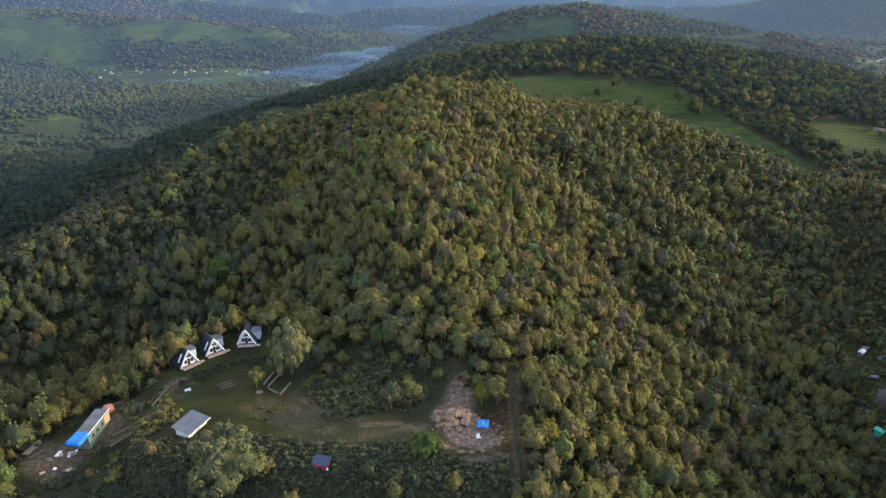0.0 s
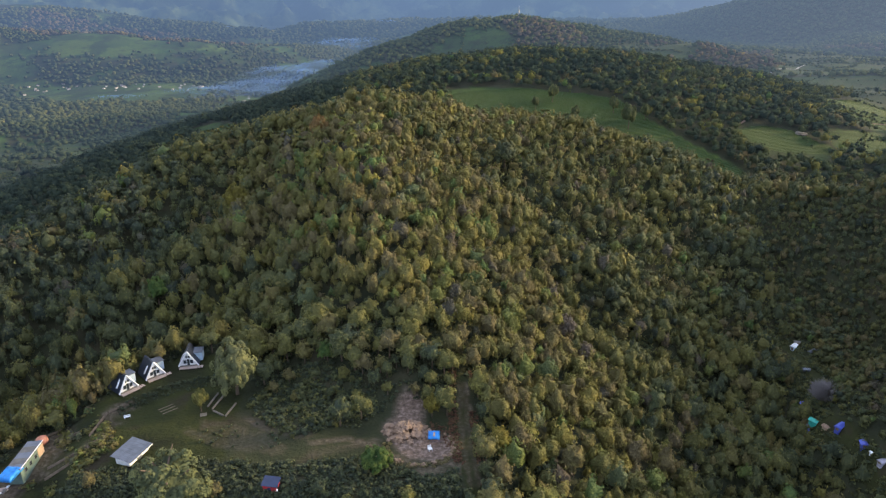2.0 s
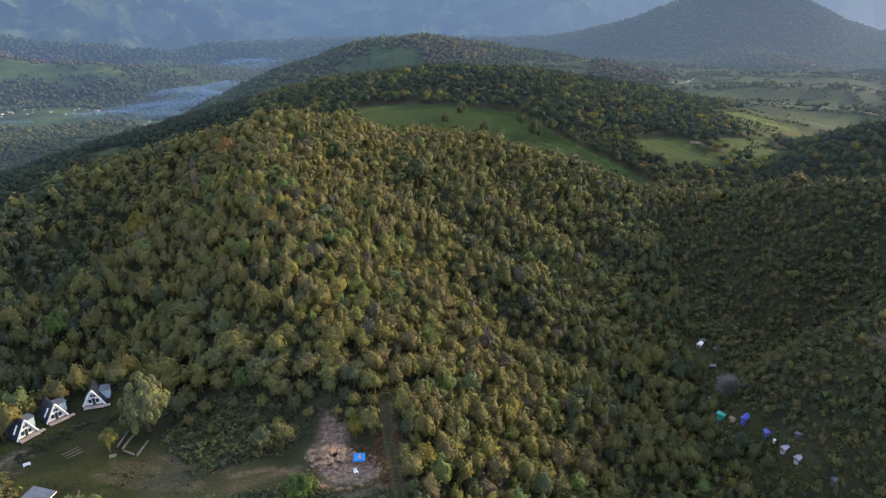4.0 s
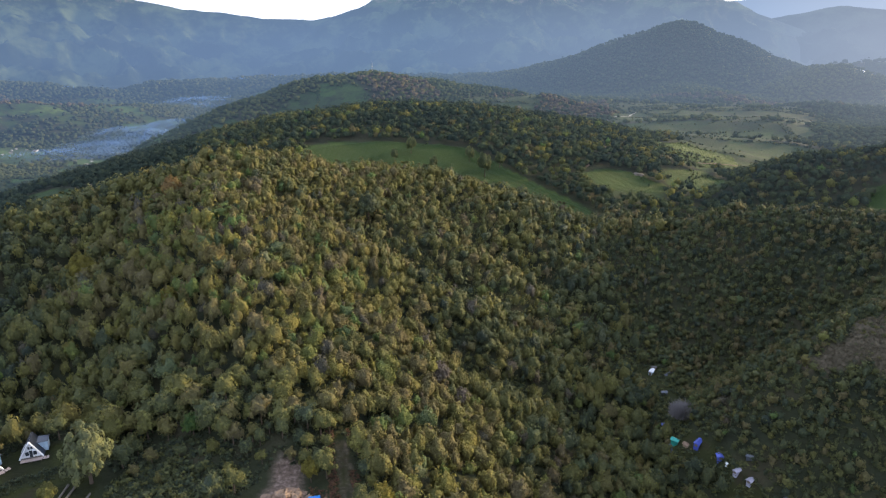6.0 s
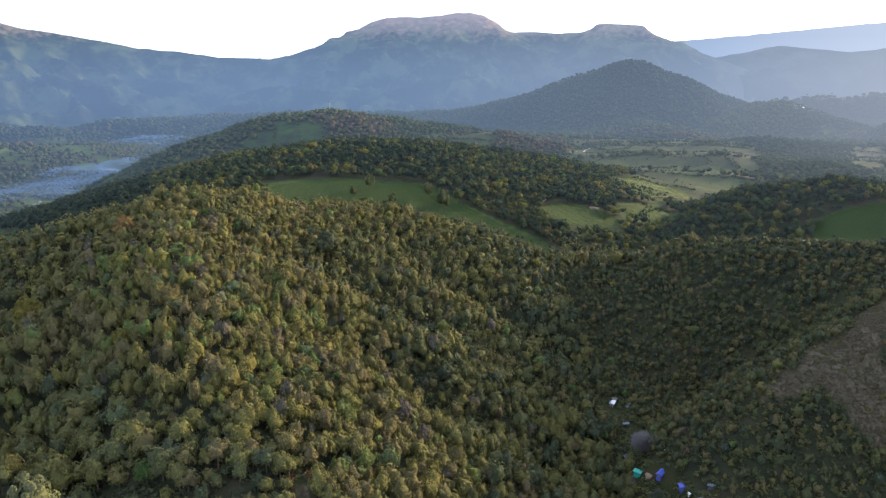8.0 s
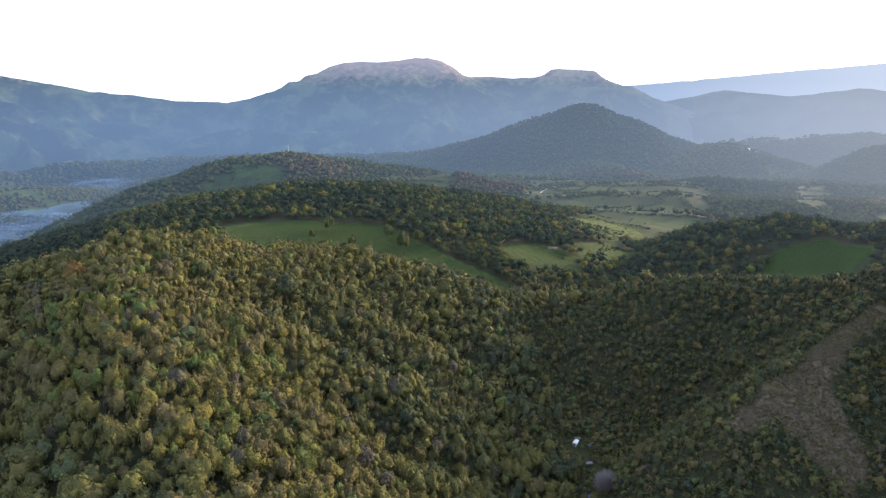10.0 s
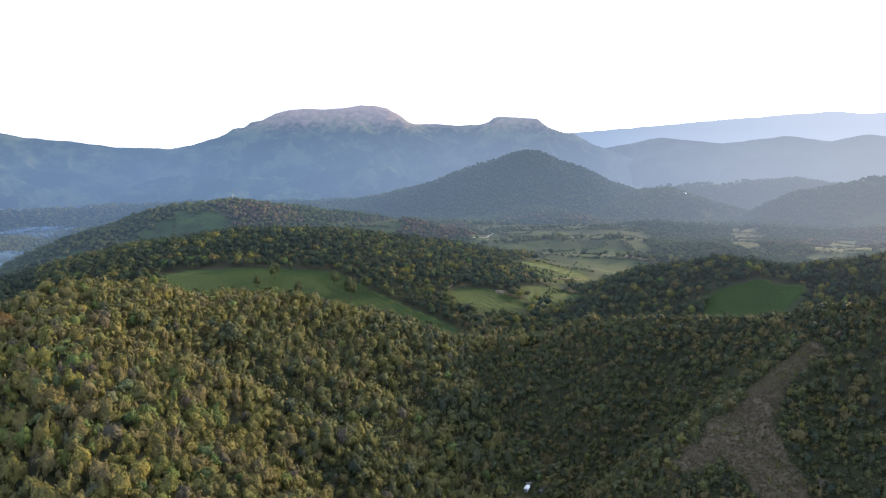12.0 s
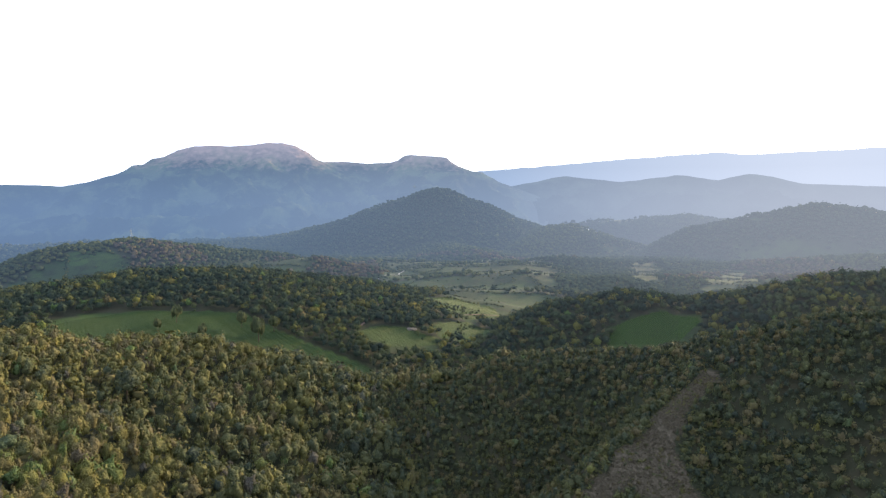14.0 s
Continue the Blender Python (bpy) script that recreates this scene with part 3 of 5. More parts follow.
def crown_template(rng, level, leaves, size, lobes=8, tall=1.0, round_=0.0):
    """A crown of unit radius: a core darkened as painted shade inside many leafy boughs. Verts, triangles, leaf value.
    """
    d = rng.normal(size=(lobes, 3))
    d[:, 2] = np.abs(d[:, 2]) * 0.95 - 0.35
    d /= np.linalg.norm(d, axis=1)[:, None]
    few = 12.0 / max(lobes, 12)
    centre = d * rng.uniform(0.38, 0.80, (lobes, 1))
    rad = rng.uniform(0.24, 0.42, lobes) * few ** 0.4

    def reach(q):
        bq = q @ centre.T
        disc = bq * bq - (centre ** 2).sum(1) + rad ** 2
        hit = np.where(disc > 0, bq + np.sqrt(np.maximum(disc, 0)), 0.34)
        return hit.max(1) * (1 - round_) + 0.78 * round_
    cv, cf = icosphere(level)
    cf = cf[(cv[cf][:, :, 2] > -0.3).any(1)]
    core = cv * (reach(cv) * 0.88)[:, None]
    core[:, 2] = np.where(core[:, 2] < -0.35, -0.35 + (core[:, 2] + 0.35) * 0.3, core[:, 2])
    glow = rng.uniform(0.0, 1.0, lobes)
    # leaves on the outer side of each bough
    tries = leaves * 4
    which = np.arange(tries) % lobes
    q = rng.normal(size=(tries, 3)) + d[which] * 0.9 + np.array([0, 0, 0.35])
    q /= np.linalg.norm(q, axis=1)[:, None]
    p = centre[which] + q * (rad[which] * rng.uniform(0.86, 1.12, tries))[:, None]
    gap = np.linalg.norm(p[:, None] - centre[None], axis=2) - rad[None] * 0.82
    free = np.where(gap.min(1) > 0)[0][:leaves]
    n, p, q, which = len(free), p[free], q[free], which[free]
    nrm = q + np.array([0, 0, 0.15]) + rng.normal(size=(n, 3)) * 0.27
    nrm /= np.linalg.norm(nrm, axis=1)[:, None]
    u = np.cross(nrm, rng.normal(size=(n, 3)))
    u /= np.linalg.norm(u, axis=1)[:, None]
    w = np.cross(nrm, u)
    s = size * rng.uniform(0.6, 1.4, (n, 1))
    tri = np.stack([p + s * u, p - s * 0.5 * u + s * 0.86 * w, p - s * 0.5 * u - s * 0.86 * w], 1).reshape(-1, 3)
    verts = np.concatenate([core, tri])
    verts[:, 2] *= tall
    faces = np.concatenate([cf, np.arange(n * 3).reshape(-1, 3) + len(core)])
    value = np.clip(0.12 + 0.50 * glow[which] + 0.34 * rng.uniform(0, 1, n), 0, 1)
    # low leaf value paints the core dark, as shade in the gaps
    core_shade = np.full(len(core), 0.22)
    leaf = np.concatenate([core_shade, np.repeat(value, 3)])
    return verts, faces, leaf


def plant(name, x, y, radius, tall, tint, templates, rng, mat, label, category, lift=0.45):
    """Many crowns joined in one mesh, each on the ground."""
    z = height(x, y)
    kind = rng.integers(0, len(templates), len(x))
    all_v, all_f, all_t, all_l, base = [], [], [], [], 0
    for k, (tv, tf, tl) in enumerate(templates):
        w = np.where(kind == k)[0]
        if not len(w):
            continue
        a = rng.uniform(0, 6.283, len(w))
        c, s = np.cos(a)[:, None], np.sin(a)[:, None]
        R, H = radius[w][:, None], tall[w][:, None]
        vx = (tv[None, :, 0] * c - tv[None, :, 1] * s) * R + x[w][:, None]
        vy = (tv[None, :, 0] * s + tv[None, :, 1] * c) * R + y[w][:, None]
        vz = tv[None, :, 2] * H + (z[w] + tall[w] * lift)[:, None]
        all_v.append(np.stack([vx, vy, vz], -1).reshape(-1, 3))
        all_f.append((tf[None] + (np.arange(len(w)) * len(tv))[:, None, None] + base).reshape(-1, 3))
        all_t.append(np.repeat(tint[w], len(tv)))
        all_l.append(np.tile(tl, len(w)))
        base += len(w) * len(tv)
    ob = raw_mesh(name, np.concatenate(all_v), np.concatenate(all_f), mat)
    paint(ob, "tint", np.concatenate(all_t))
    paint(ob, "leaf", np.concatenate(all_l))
    return tagged(ob, label, category, kind="stuff")


def scatter(rng, r0, r1, a0, a1, spacing):
    """Places on a jittered hexagonal grid, between two radii and two bearings."""
    g = np.arange(-r1, r1, spacing)
    x, y = np.meshgrid(g, np.arange(-r1, r1, spacing * 0.87))
    x = x + (np.arange(x.shape[0]) % 2)[:, None] * spacing * 0.5
    x, y = x.ravel(), y.ravel()
    x = x + rng.uniform(-0.36, 0.36, x.size) * spacing
    y = y + rng.uniform(-0.36, 0.36, x.size) * spacing
    r, a = np.hypot(x, y), np.degrees(np.arctan2(x, y))
    ok = (r > r0) & (r < r1) & (a > a0) & (a < a1)
    x, y = x[ok], y[ok]
    fuzz = lerp(np.hypot(x, y), [350, 900, 2000], [0, 7, 22])       # stragglers at the edge of far woods
    ok = cover(x + fuzz * rng.normal(0, 1, x.size), y + fuzz * rng.normal(0, 1, x.size)) > 0.5
    return x[ok], y[ok]


def tree_tint(x, y, rng):
    """Species in drifts: olive and yellow on the spine, darker green to the sides. Sunlit slopes and the shaded left
    flank are tinted in too.
    """
    spine = np.exp(-(along(x, y, [(8, 128), (0, 180), (-8, 260), (-5, 300), (40, 325)]) / 68) ** 2)
    gully = np.exp(-(along(x, y, [(150, 230), (130, 170), (120, 120)]) / 45) ** 2)
    v = 0.20 + 0.39 * spine + 0.14 * wobble(x / 40, y / 40, 31, 3) + rng.normal(0, 0.12, len(x)) - 0.02 * gully
    rare = rng.random(len(x))
    # light put into the tint: sunlit slopes raised, shaded left flank lowered
    v = v + 0.13 * smooth(x, 15, 40) * (1 - smooth(x, 105, 140)) * (1 - smooth(y, 250, 320))
    v = v - 0.07 * smooth(-x, 50, 110) * smooth(y, 150, 200)
    v = v + 0.26 * np.exp(-(np.hypot(x + 76, y - 134) / 26) ** 2) - 0.05 * smooth(x, 120, 160)
    dusty = smooth(x - 0.35 * y, 40, 110) * (1 - 0.5 * smooth(np.hypot(x, y), 380, 450)) * (1 - smooth(np.hypot(x, y), 620, 700))
    v = np.where(rng.random(len(x)) < 0.6 * dusty, np.where(rng.random(len(x)) < 0.35, rng.uniform(0.55, 0.61, len(x)), rng.uniform(0.18, 0.36, len(x))), v)
    v = np.where(rare > 0.86 + 0.10 * dusty, rng.uniform(0.5, 1.0, len(x)), v)
    return np.clip(v, 0.02, 1.0)


def far_tint(x, y, rng):
    """Dark green woods, with belts of brown leafless ones."""
    v = 0.20 + 0.10 * wobble(x / 110, y / 110, 33, 3) + rng.normal(0, 0.05, len(x))
    for belt in BROWN_WOODS:
        v = np.where(in_polygon(x, y, belt) & (rng.random(len(x)) < 0.75), rng.uniform(0.90, 0.97, len(x)), v)
    return np.clip(v, 0.02, 1.0)


rng = np.random.default_rng(7)
near_set = [crown_template(rng, 2, 165, 0.095, int(rng.integers(16, 26)), rng.uniform(0.95, 1.45), 0.05) for _ in range(9)]
mid_set = [crown_template(rng, 1, 62, 0.14, int(rng.integers(12, 18)), rng.uniform(0.95, 1.3), 0.1) for _ in range(9)]
far_set = [(v, f, l * 0.85) for v, f, l in (crown_template(rng, 1, 38, 0.145, 12, rng.uniform(0.9, 1.2), 0.35) for _ in range(9))]
low_set = [(v, f, np.minimum(l * 0.3 + 0.25, 1)) for v, f, l in (crown_template(rng, 1, 2, 0.2, 9, rng.uniform(0.8, 1.3), 0.5) for _ in range(8))]


def forest(r0, r1, a0, a1, gap, templates, label, sizes, tall, fade=1.0, lift=1.0, drop=None, mat=M_FOREST):
    x, y = scatter(rng, r0, r1, a0, a1, gap)
    if drop is not None:
        ok = ~drop(x, y)
        x, y = x[ok], y[ok]
    R = sizes[0] + (sizes[1] - sizes[0]) * rng.uniform(0, 1, len(x)) ** 1.9
    H = R * rng.uniform(tall[0], tall[1], len(x)) * lerp(R, [sizes[0], sizes[1]], [1.25, 0.9])
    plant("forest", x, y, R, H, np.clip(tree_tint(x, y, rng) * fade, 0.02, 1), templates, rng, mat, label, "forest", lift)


SCRUB = [(-32, 132), (-29, 142), (-20, 145), (-9, 138), (-3, 128), (-12, 123), (-22, 119)]


def low_growth(x, y):
    """The slope in front of the terrace, where only shrubs grow."""
    f = (np.hypot(x, y) + 13) / np.hypot(x, y)
    g = (np.hypot(x, y) + 6) / np.hypot(x, y)
    return in_polygon(x * f, y * f, TERRACE) | in_polygon(x * g, y * g, TERRACE) | in_polygon(x, y, SCRUB) | (along(x, y, [(-48, 96), (12, 92)]) < 7)


x, y = scatter(rng, 84, 200, -60, 40, 3.7)
keep = ~low_growth(x, y) & (np.hypot(x + 22, y - 118) < 44)
for cx, cy, cr in ((-35.5, 137, 6), (-40.5, 101.5, 8), (-3.4, 107.6, 4), (-55, 147, 5), (-62, 141, 5)):
    keep &= np.hypot(x - cx, y - cy) > cr
NEAR_TREES = list(zip(x[keep], y[keep]))        # built one by one further down
DENSE = "dense mixed broadleaf hill forest in olive and dark green"


def gully_hill(x, y):
    """The far side of the gully, where the trees are small and close."""
    return (x - 0.35 * y > 72 + 8 * wobble(x / 20, y / 20, 27, 2)) & (np.hypot(x, y) < 345)


forest(84, 235, -42, 74, 3.4, near_set, DENSE, (1.2, 3.5), (1.0, 1.45), drop=lambda x, y: low_growth(x, y) | (np.hypot(x + 22, y - 118) < 44) | gully_hill(x, y))
forest(235, 430, -40, 73, 3.9, mid_set, DENSE, (1.7, 4.0), (1.0, 1.45), drop=gully_hill)
forest(120, 345, 25, 74, 2.5, mid_set, "close small-crowned brownish green trees across the gully", (0.9, 2.3), (0.9, 1.4), drop=lambda x, y: ~gully_hill(x, y))
M_FAR_FOREST = foliage("farther_forest_foliage", far=True)
# the low fade darkens the leaf tint to stand for the valley's shade
forest(430, 800, -39, -3, 6.0, far_set, "dark green valley woods with shade put into their tint", (2.5, 5.2), (0.8, 1.2), 0.22, 0.9, mat=M_FAR_FOREST)
forest(430, 800, -3, 71, 6.0, far_set, "dark green forest on the farther hills", (2.5, 5.2), (0.8, 1.2), 0.8, 0.9, mat=M_FAR_FOREST)
for r0, r1, gap in ((800, 1280, 7.4), (1280, 2080, 9.8), (2080, 2700, 14.0)):
    x, y = scatter(rng, r0, r1, -38, 71, gap)
    R = gap * (0.58 + 0.40 * rng.uniform(0, 1, len(x)) ** 2)
    plant("far_woods", x, y, R, R * rng.uniform(0.6, 1.0, len(x)), far_tint(x, y, rng), low_set, rng, M_FAR_FOREST,
          "far woods on the hills with painted bluish haze", "woods", 0.4)


def hedges(x, y):
    left = np.where(x < -90, 2.2, 1.0)
    r = np.hypot(x, y)
    rows = (np.abs((r + 30 * wobble(x / 130, y / 130, 53, 2)) % 76 - 38) < 4.0) & (wobble(x / 60, y / 60, 54, 2) > -0.25) & (x > 250)
    return rows | (np.abs(wobble(x / 38, y / 38, 51, 2)) < 0.035 * left) | ((x < -90) & (wobble(x / 24, y / 24, 57, 3) > 0.75)) | (np.abs(wobble(x / 70, y / 45, 52, 2)) < 0.03) | (rng.random(len(x)) < 0.006)


a, r = np.radians(rng.uniform(-38, 71, 190000)), np.sqrt(rng.uniform(480 ** 2, 1400 ** 2, 190000))
x, y = r * np.sin(a), r * np.cos(a)
ok = (cover(x, y) < 0.5)
x, y = x[ok], y[ok]
ok = hedges(x, y)
x, y = x[ok], y[ok]
R = rng.uniform(0.7, 1.8, len(x)) * lerp(np.hypot(x, y), [560, 2000], [0.9, 1.7])
plant("hedges", x, y, R, R * rng.uniform(0.9, 1.4, len(x)), rng.uniform(0.02, 0.4, len(x)), low_set, rng, M_FAR_FOREST,
      "dark hedges and single trees between tea slopes", "hedge", 0.4)

# ---- helpers for things ----
def part(name, bm, mat, parent=None, label="", smooth_faces=False):
    me = bpy.data.meshes.new(name)
    bm.normal_update()
    bm.to_mesh(me)
    bm.free()
    me.materials.append(mat)
    if smooth_faces:
        me.polygons.foreach_set("use_smooth", np.full(len(me.polygons), True))
    ob = new(name, me)
    if parent:
        ob.parent = parent
    if label:
        ob["label"] = label
    return ob


def thing(name, x, y, z, turn, label, category, group=""):
    e = new(name)
    e.empty_display_size = 0.3
    e.matrix_basis = pose(x, y, z, 0, 0, turn)
    return tagged(e, label, category, group)


def ground_at(x, y):
    return float(height(np.array([float(x)]), np.array([float(y)]))[0])


def box(bm, x0, x1, y0, y1, z0, z1, bevel=0.03):
    made = bmesh.ops.create_cube(bm, size=1)
    bmesh.ops.transform(bm, verts=made["verts"], matrix=Matrix.LocRotScale(((x0 + x1) / 2, (y0 + y1) / 2, (z0 + z1) / 2), None,
                                                                          (x1 - x0, y1 - y0, z1 - z0)))
    if bevel:
        edges = list({e for v in made["verts"] for e in v.link_edges})
        bmesh.ops.bevel(bm, geom=edges, offset=bevel, segments=1, affect='EDGES')
    return bm


def slab(points, depth):
    """A flat plate from a ring of corners, thickened along its normal."""
    bm = bmesh.new()
    f = bm.faces.new([bm.verts.new(p) for p in points])
    f.normal_update()
    n = f.normal.copy()
    r = bmesh.ops.extrude_face_region(bm, geom=[f])
    vs = [v for v in r["geom"] if isinstance(v, bmesh.types.BMVert)]
    bmesh.ops.translate(bm, verts=vs, vec=n * depth)
    bmesh.ops.recalc_face_normals(bm, faces=bm.faces)
    return bm


def rod(bm, a, b, radius, sides=6, top=None):
    a, b = Vector(a), Vector(b)
    made = bmesh.ops.create_cone(bm, cap_ends=True, segments=sides, radius1=radius, radius2=radius if top is None else top, depth=(b - a).length)
    turn = (b - a).to_track_quat("Z", "Y").to_matrix().to_4x4()
    bmesh.ops.transform(bm, verts=made["verts"], matrix=Matrix.Translation((a + b) / 2) @ turn)
    return bm


def boxed(*args, **kw):
    return box(bmesh.new(), *args, **kw)


def lumpy(radius, squash, seed, level=2, rough=0.35):
    bm = bmesh.new()
    bmesh.ops.create_icosphere(bm, subdivisions=level, radius=radius)
    off = Vector((seed * 3.1, seed * 1.7, 0))
    for v in bm.verts:
        v.co *= 1 + rough * noise.noise(v.co * (1.6 / radius) + off)
        v.co.z *= squash
    return bm


M_WHITE = plain("white_paint", (0.72, 0.74, 0.76), 0.5, 0.4, 1.5, 0.15)
M_NAVY = plain("navy_sheet", (0.012, 0.018, 0.032), 0.42, 0.5, 1.0, 0.3)
M_GREY_SHEET = plain("grey_sheet", (0.11, 0.125, 0.155), 0.42, 0.5, 0.8, 0.3, 0.3)
M_PALE_BLUE = plain("pale_blue_panel", (0.42, 0.55, 0.66), 0.5, 0.4, 1.2, 0.2)
M_GLASS = plain("window_glass", (0.03, 0.04, 0.05), 0.08, 0.6, 1.0, 0.1, relief=0)
M_DECK = plain("deck_boards", (0.36, 0.29, 0.26), 0.7, 0.3, 2.0, 0.35)
M_TARP = plain("blue_tarp", (0.04, 0.34, 0.88), 0.45, 0.4, 1.3, 0.3)
M_TARP_ORANGE = plain("orange_tarp", (0.50, 0.22, 0.14), 0.55, 0.3, 1.3, 0.3)
M_GREEN_WALL = plain("green_grey_panel", (0.11, 0.16, 0.14), 0.6, 0.3, 1.0, 0.3)
M_OLD_SHEET = plain("weathered_sheet", (0.12, 0.115, 0.105), 0.55, 0.4, 0.8, 0.4, 0.2)
M_TAN = plain("tan_plywood", (0.42, 0.31, 0.22), 0.75, 0.2, 1.5, 0.3)
M_CONCRETE = plain("concrete", (0.16, 0.145, 0.125), 0.85, 0.2, 1.4, 0.35)
M_LOG = plain("old_timber", (0.17, 0.135, 0.10), 0.85, 0.15, 1.6, 0.4)
M_ROCK = plain("fresh_rock", (0.27, 0.19, 0.135), 0.9, 0.15, 1.1, 0.5)
M_RED = plain("red_paint", (0.40, 0.03, 0.04), 0.5, 0.4, 1.2, 0.3)
M_BLUE_ROOF = plain("dark_blue_sheet", (0.018, 0.03, 0.075), 0.45, 0.4, 1.2, 0.3)
M_INDIGO = plain("indigo_sheet", (0.07, 0.10, 0.42), 0.5, 0.35, 1.2, 0.3)
M_TEAL = plain("teal_sheet", (0.03, 0.32, 0.26), 0.5, 0.35, 1.2, 0.3)
M_TILE = plain("village_roof", (0.20, 0.19, 0.20), 0.7, 0.3, 0.6, 0.4)
M_PLASTER = plain("village_plaster", (0.42, 0.42, 0.44), 0.8, 0.2, 0.5, 0.3)
M_SLATE = plain("slate_blue_sheet", (0.085, 0.105, 0.145), 0.6, 0.3, 0.8, 0.35)
M_STEEL = plain("galvanised_steel", (0.42, 0.42, 0.43), 0.45, 0.5, 2.0, 0.2, 0.6)
M_LILAC = plain("grey_lilac_canvas", (0.34, 0.33, 0.40), 0.7, 0.2, 1.2, 0.25)
M_TWIG = plain("bare_twigs", (0.15, 0.14, 0.14), 0.9, 0.1, 2.0, 0.3)


# ---- the cabins ----
def a_frame_cabin():
    """Two steep dark roof planes, a white timber gable, a side dormer with a grey lid, a small deck."""
    W, D, Hh = 2.05, 4.2, 3.45
    e = thing("a_frame_cabin", 0, 0, 0, 0, "white-fronted A-frame cabin with a dark navy steep roof", "cabin", "A-frame cabins on the terrace")
    for s in (-1, 1):
        pts = [(s * (W + 0.25), -0.25, 0.05), (s * (W + 0.25), D, 0.05), (s * 0.02, D, Hh + 0.35), (s * 0.02, -0.25, Hh + 0.35)]
        part("roof_panel", slab(pts if s > 0 else pts[::-1], 0.16), M_NAVY, e, "dark navy sheet roof plane")
        rake = bmesh.new()
        rod(rake, (s * (W + 0.22), -0.33, 0.05), (0, -0.33, Hh + 0.42), 0.20, 4)
        part("bargeboard", rake, M_WHITE, e, "white painted bargeboard")
    part("gable_wall", slab([(-W, 0.12, 0.1), (W, 0.12, 0.1), (0, 0.12, Hh)], 0.12), M_WHITE, e)
    part("back_wall", slab([(-W, D - 0.2, 0.1), (W, D - 0.2, 0.1), (0, D - 0.2, Hh)], 0.1), M_WHITE, e)
    for x0, x1, z0, z1 in ((-1.1, -0.4, 0.6, 1.5), (0.4, 1.1, 0.6, 1.5), (-0.48, -0.06, 2.05, 2.65), (0.06, 0.48, 2.05, 2.65)):
        pane = part("window", boxed(x0 - 0.07, x1 + 0.07, -0.09, -0.02, z0 - 0.07, z1 + 0.07), M_WHITE, e)
        part("pane", boxed(x0, x1, -0.12, -0.09, z0, z1, bevel=0.01), M_GLASS, pane, "dark window glass")
    door = part("door", boxed(-0.30, 0.30, -0.13, -0.03, 0.1, 1.7), M_GLASS, e, "dark glazed door")
    part("handle", boxed(0.2, 0.24, -0.19, -0.13, 0.85, 1.0, bevel=0.008), M_STEEL, door)
    beam = bmesh.new()
    box(beam, -1.1, 1.1, -0.10, -0.03, 1.74, 1.92)
    part("cross_beam", beam, M_WHITE, e)
    part("skylight", slab([(-1.94, 0.9, 1.0), (-1.94, 1.3, 1.0), (-0.86, 1.3, 2.75), (-0.86, 0.9, 2.75)], -0.12), M_WHITE, e, "narrow white skylight strip")
    dormer = part("dormer", boxed(0.7, 3.0, 1.7, 4.0, 0.1, 2.35), M_PALE_BLUE, e, "pale blue side dormer")
    part("dormer_roof", boxed(0.6, 3.2, 1.5, 4.2, 2.35, 2.5), M_GREY_SHEET, dormer, "grey sheet lid")
    part("dormer_window", boxed(3.0, 3.04, 2.2, 3.4, 0.8, 1.8, bevel=0.01), M_WHITE, dormer)
    deck = part("deck", boxed(-W, W, -1.5, -0.36, -0.18, -0.04), M_DECK, e, "reddish grey deck boards")
    for k in range(9):
        xk = -W + 0.1 + k * 0.6
        part("deck_board", boxed(xk, xk + 0.5, -1.48, -0.38, -0.04, 0.0, bevel=0.01), M_DECK, deck)
    for xk in (-W + 0.1, 0, W - 0.1):
        post = bmesh.new()
        rod(post, (xk, -1.4, -1.0), (xk, -1.4, -0.18), 0.08)
        part("deck_post", post, M_LOG, e)
    part("plinth", boxed(-W, W, -0.2, D, -1.0, 0.1), M_CONCRETE, e)
    return e


cabin = a_frame_cabin()
CABINS = [(-59.4, 137.8, 48.6), (-55.0, 143.0, 39.5), (-48.4, 147.3, 5.0)]
for k, (x, y, turn) in enumerate(CABINS):
    m = pose(x, y, 2.0, 0, 0, turn)
    if k == 0:
        cabin.matrix_basis = m
    else:
        copy_thing(cabin, m)


# ---- sheds and small structures of the terrace ----
def long_house():
    g = ground_at(-73.5, 118) + 0.5
    e = thing("long_house", -73.5, 118.4, g, -2, "long narrow house with green-grey walls and a weathered sheet roof", "house")
    top = 2.7
    part("wall", boxed(-1.35, 1.35, -4.3, 4.3, -0.8, top - 0.3), M_GREEN_WALL, e)
    part("end_wall", boxed(-1.3, 1.42, 4.3, 4.42, -0.5, top - 0.25), M_TAN, e, "tan plywood end wall")
    part("side_panel", boxed(1.36, 1.42, 2.2, 4.3, 0.2, top - 0.4), M_TAN, e, "tan plywood panel")
    for k in range(5):
        y0 = -4.5 + k * 1.82
        part("roof_sheet", slab([(-1.6, y0, top - 0.15), (1.6, y0, top + 0.12), (1.6, y0 + 1.8, top + 0.12 + 0.03 * (k % 2)), (-1.6, y0 + 1.8, top - 0.15)], 0.06),
             M_OLD_SHEET if k % 2 else M_GREY_SHEET, e)
    for y0 in (-3.0, -1.2, 0.8):
        w = part("window", boxed(1.36, 1.42, y0, y0 + 0.9, 0.9, 1.9), M_GREY_SHEET, e)
        part("pane", boxed(1.42, 1.44, y0 + 0.08, y0 + 0.82, 0.98, 1.82, bevel=0.01), M_GLASS, w)
    part("ridge_bar", boxed(1.5, 1.66, -4.5, 4.5, top + 0.2, top + 0.28), M_WHITE, e)
    return g


g_house = long_house()


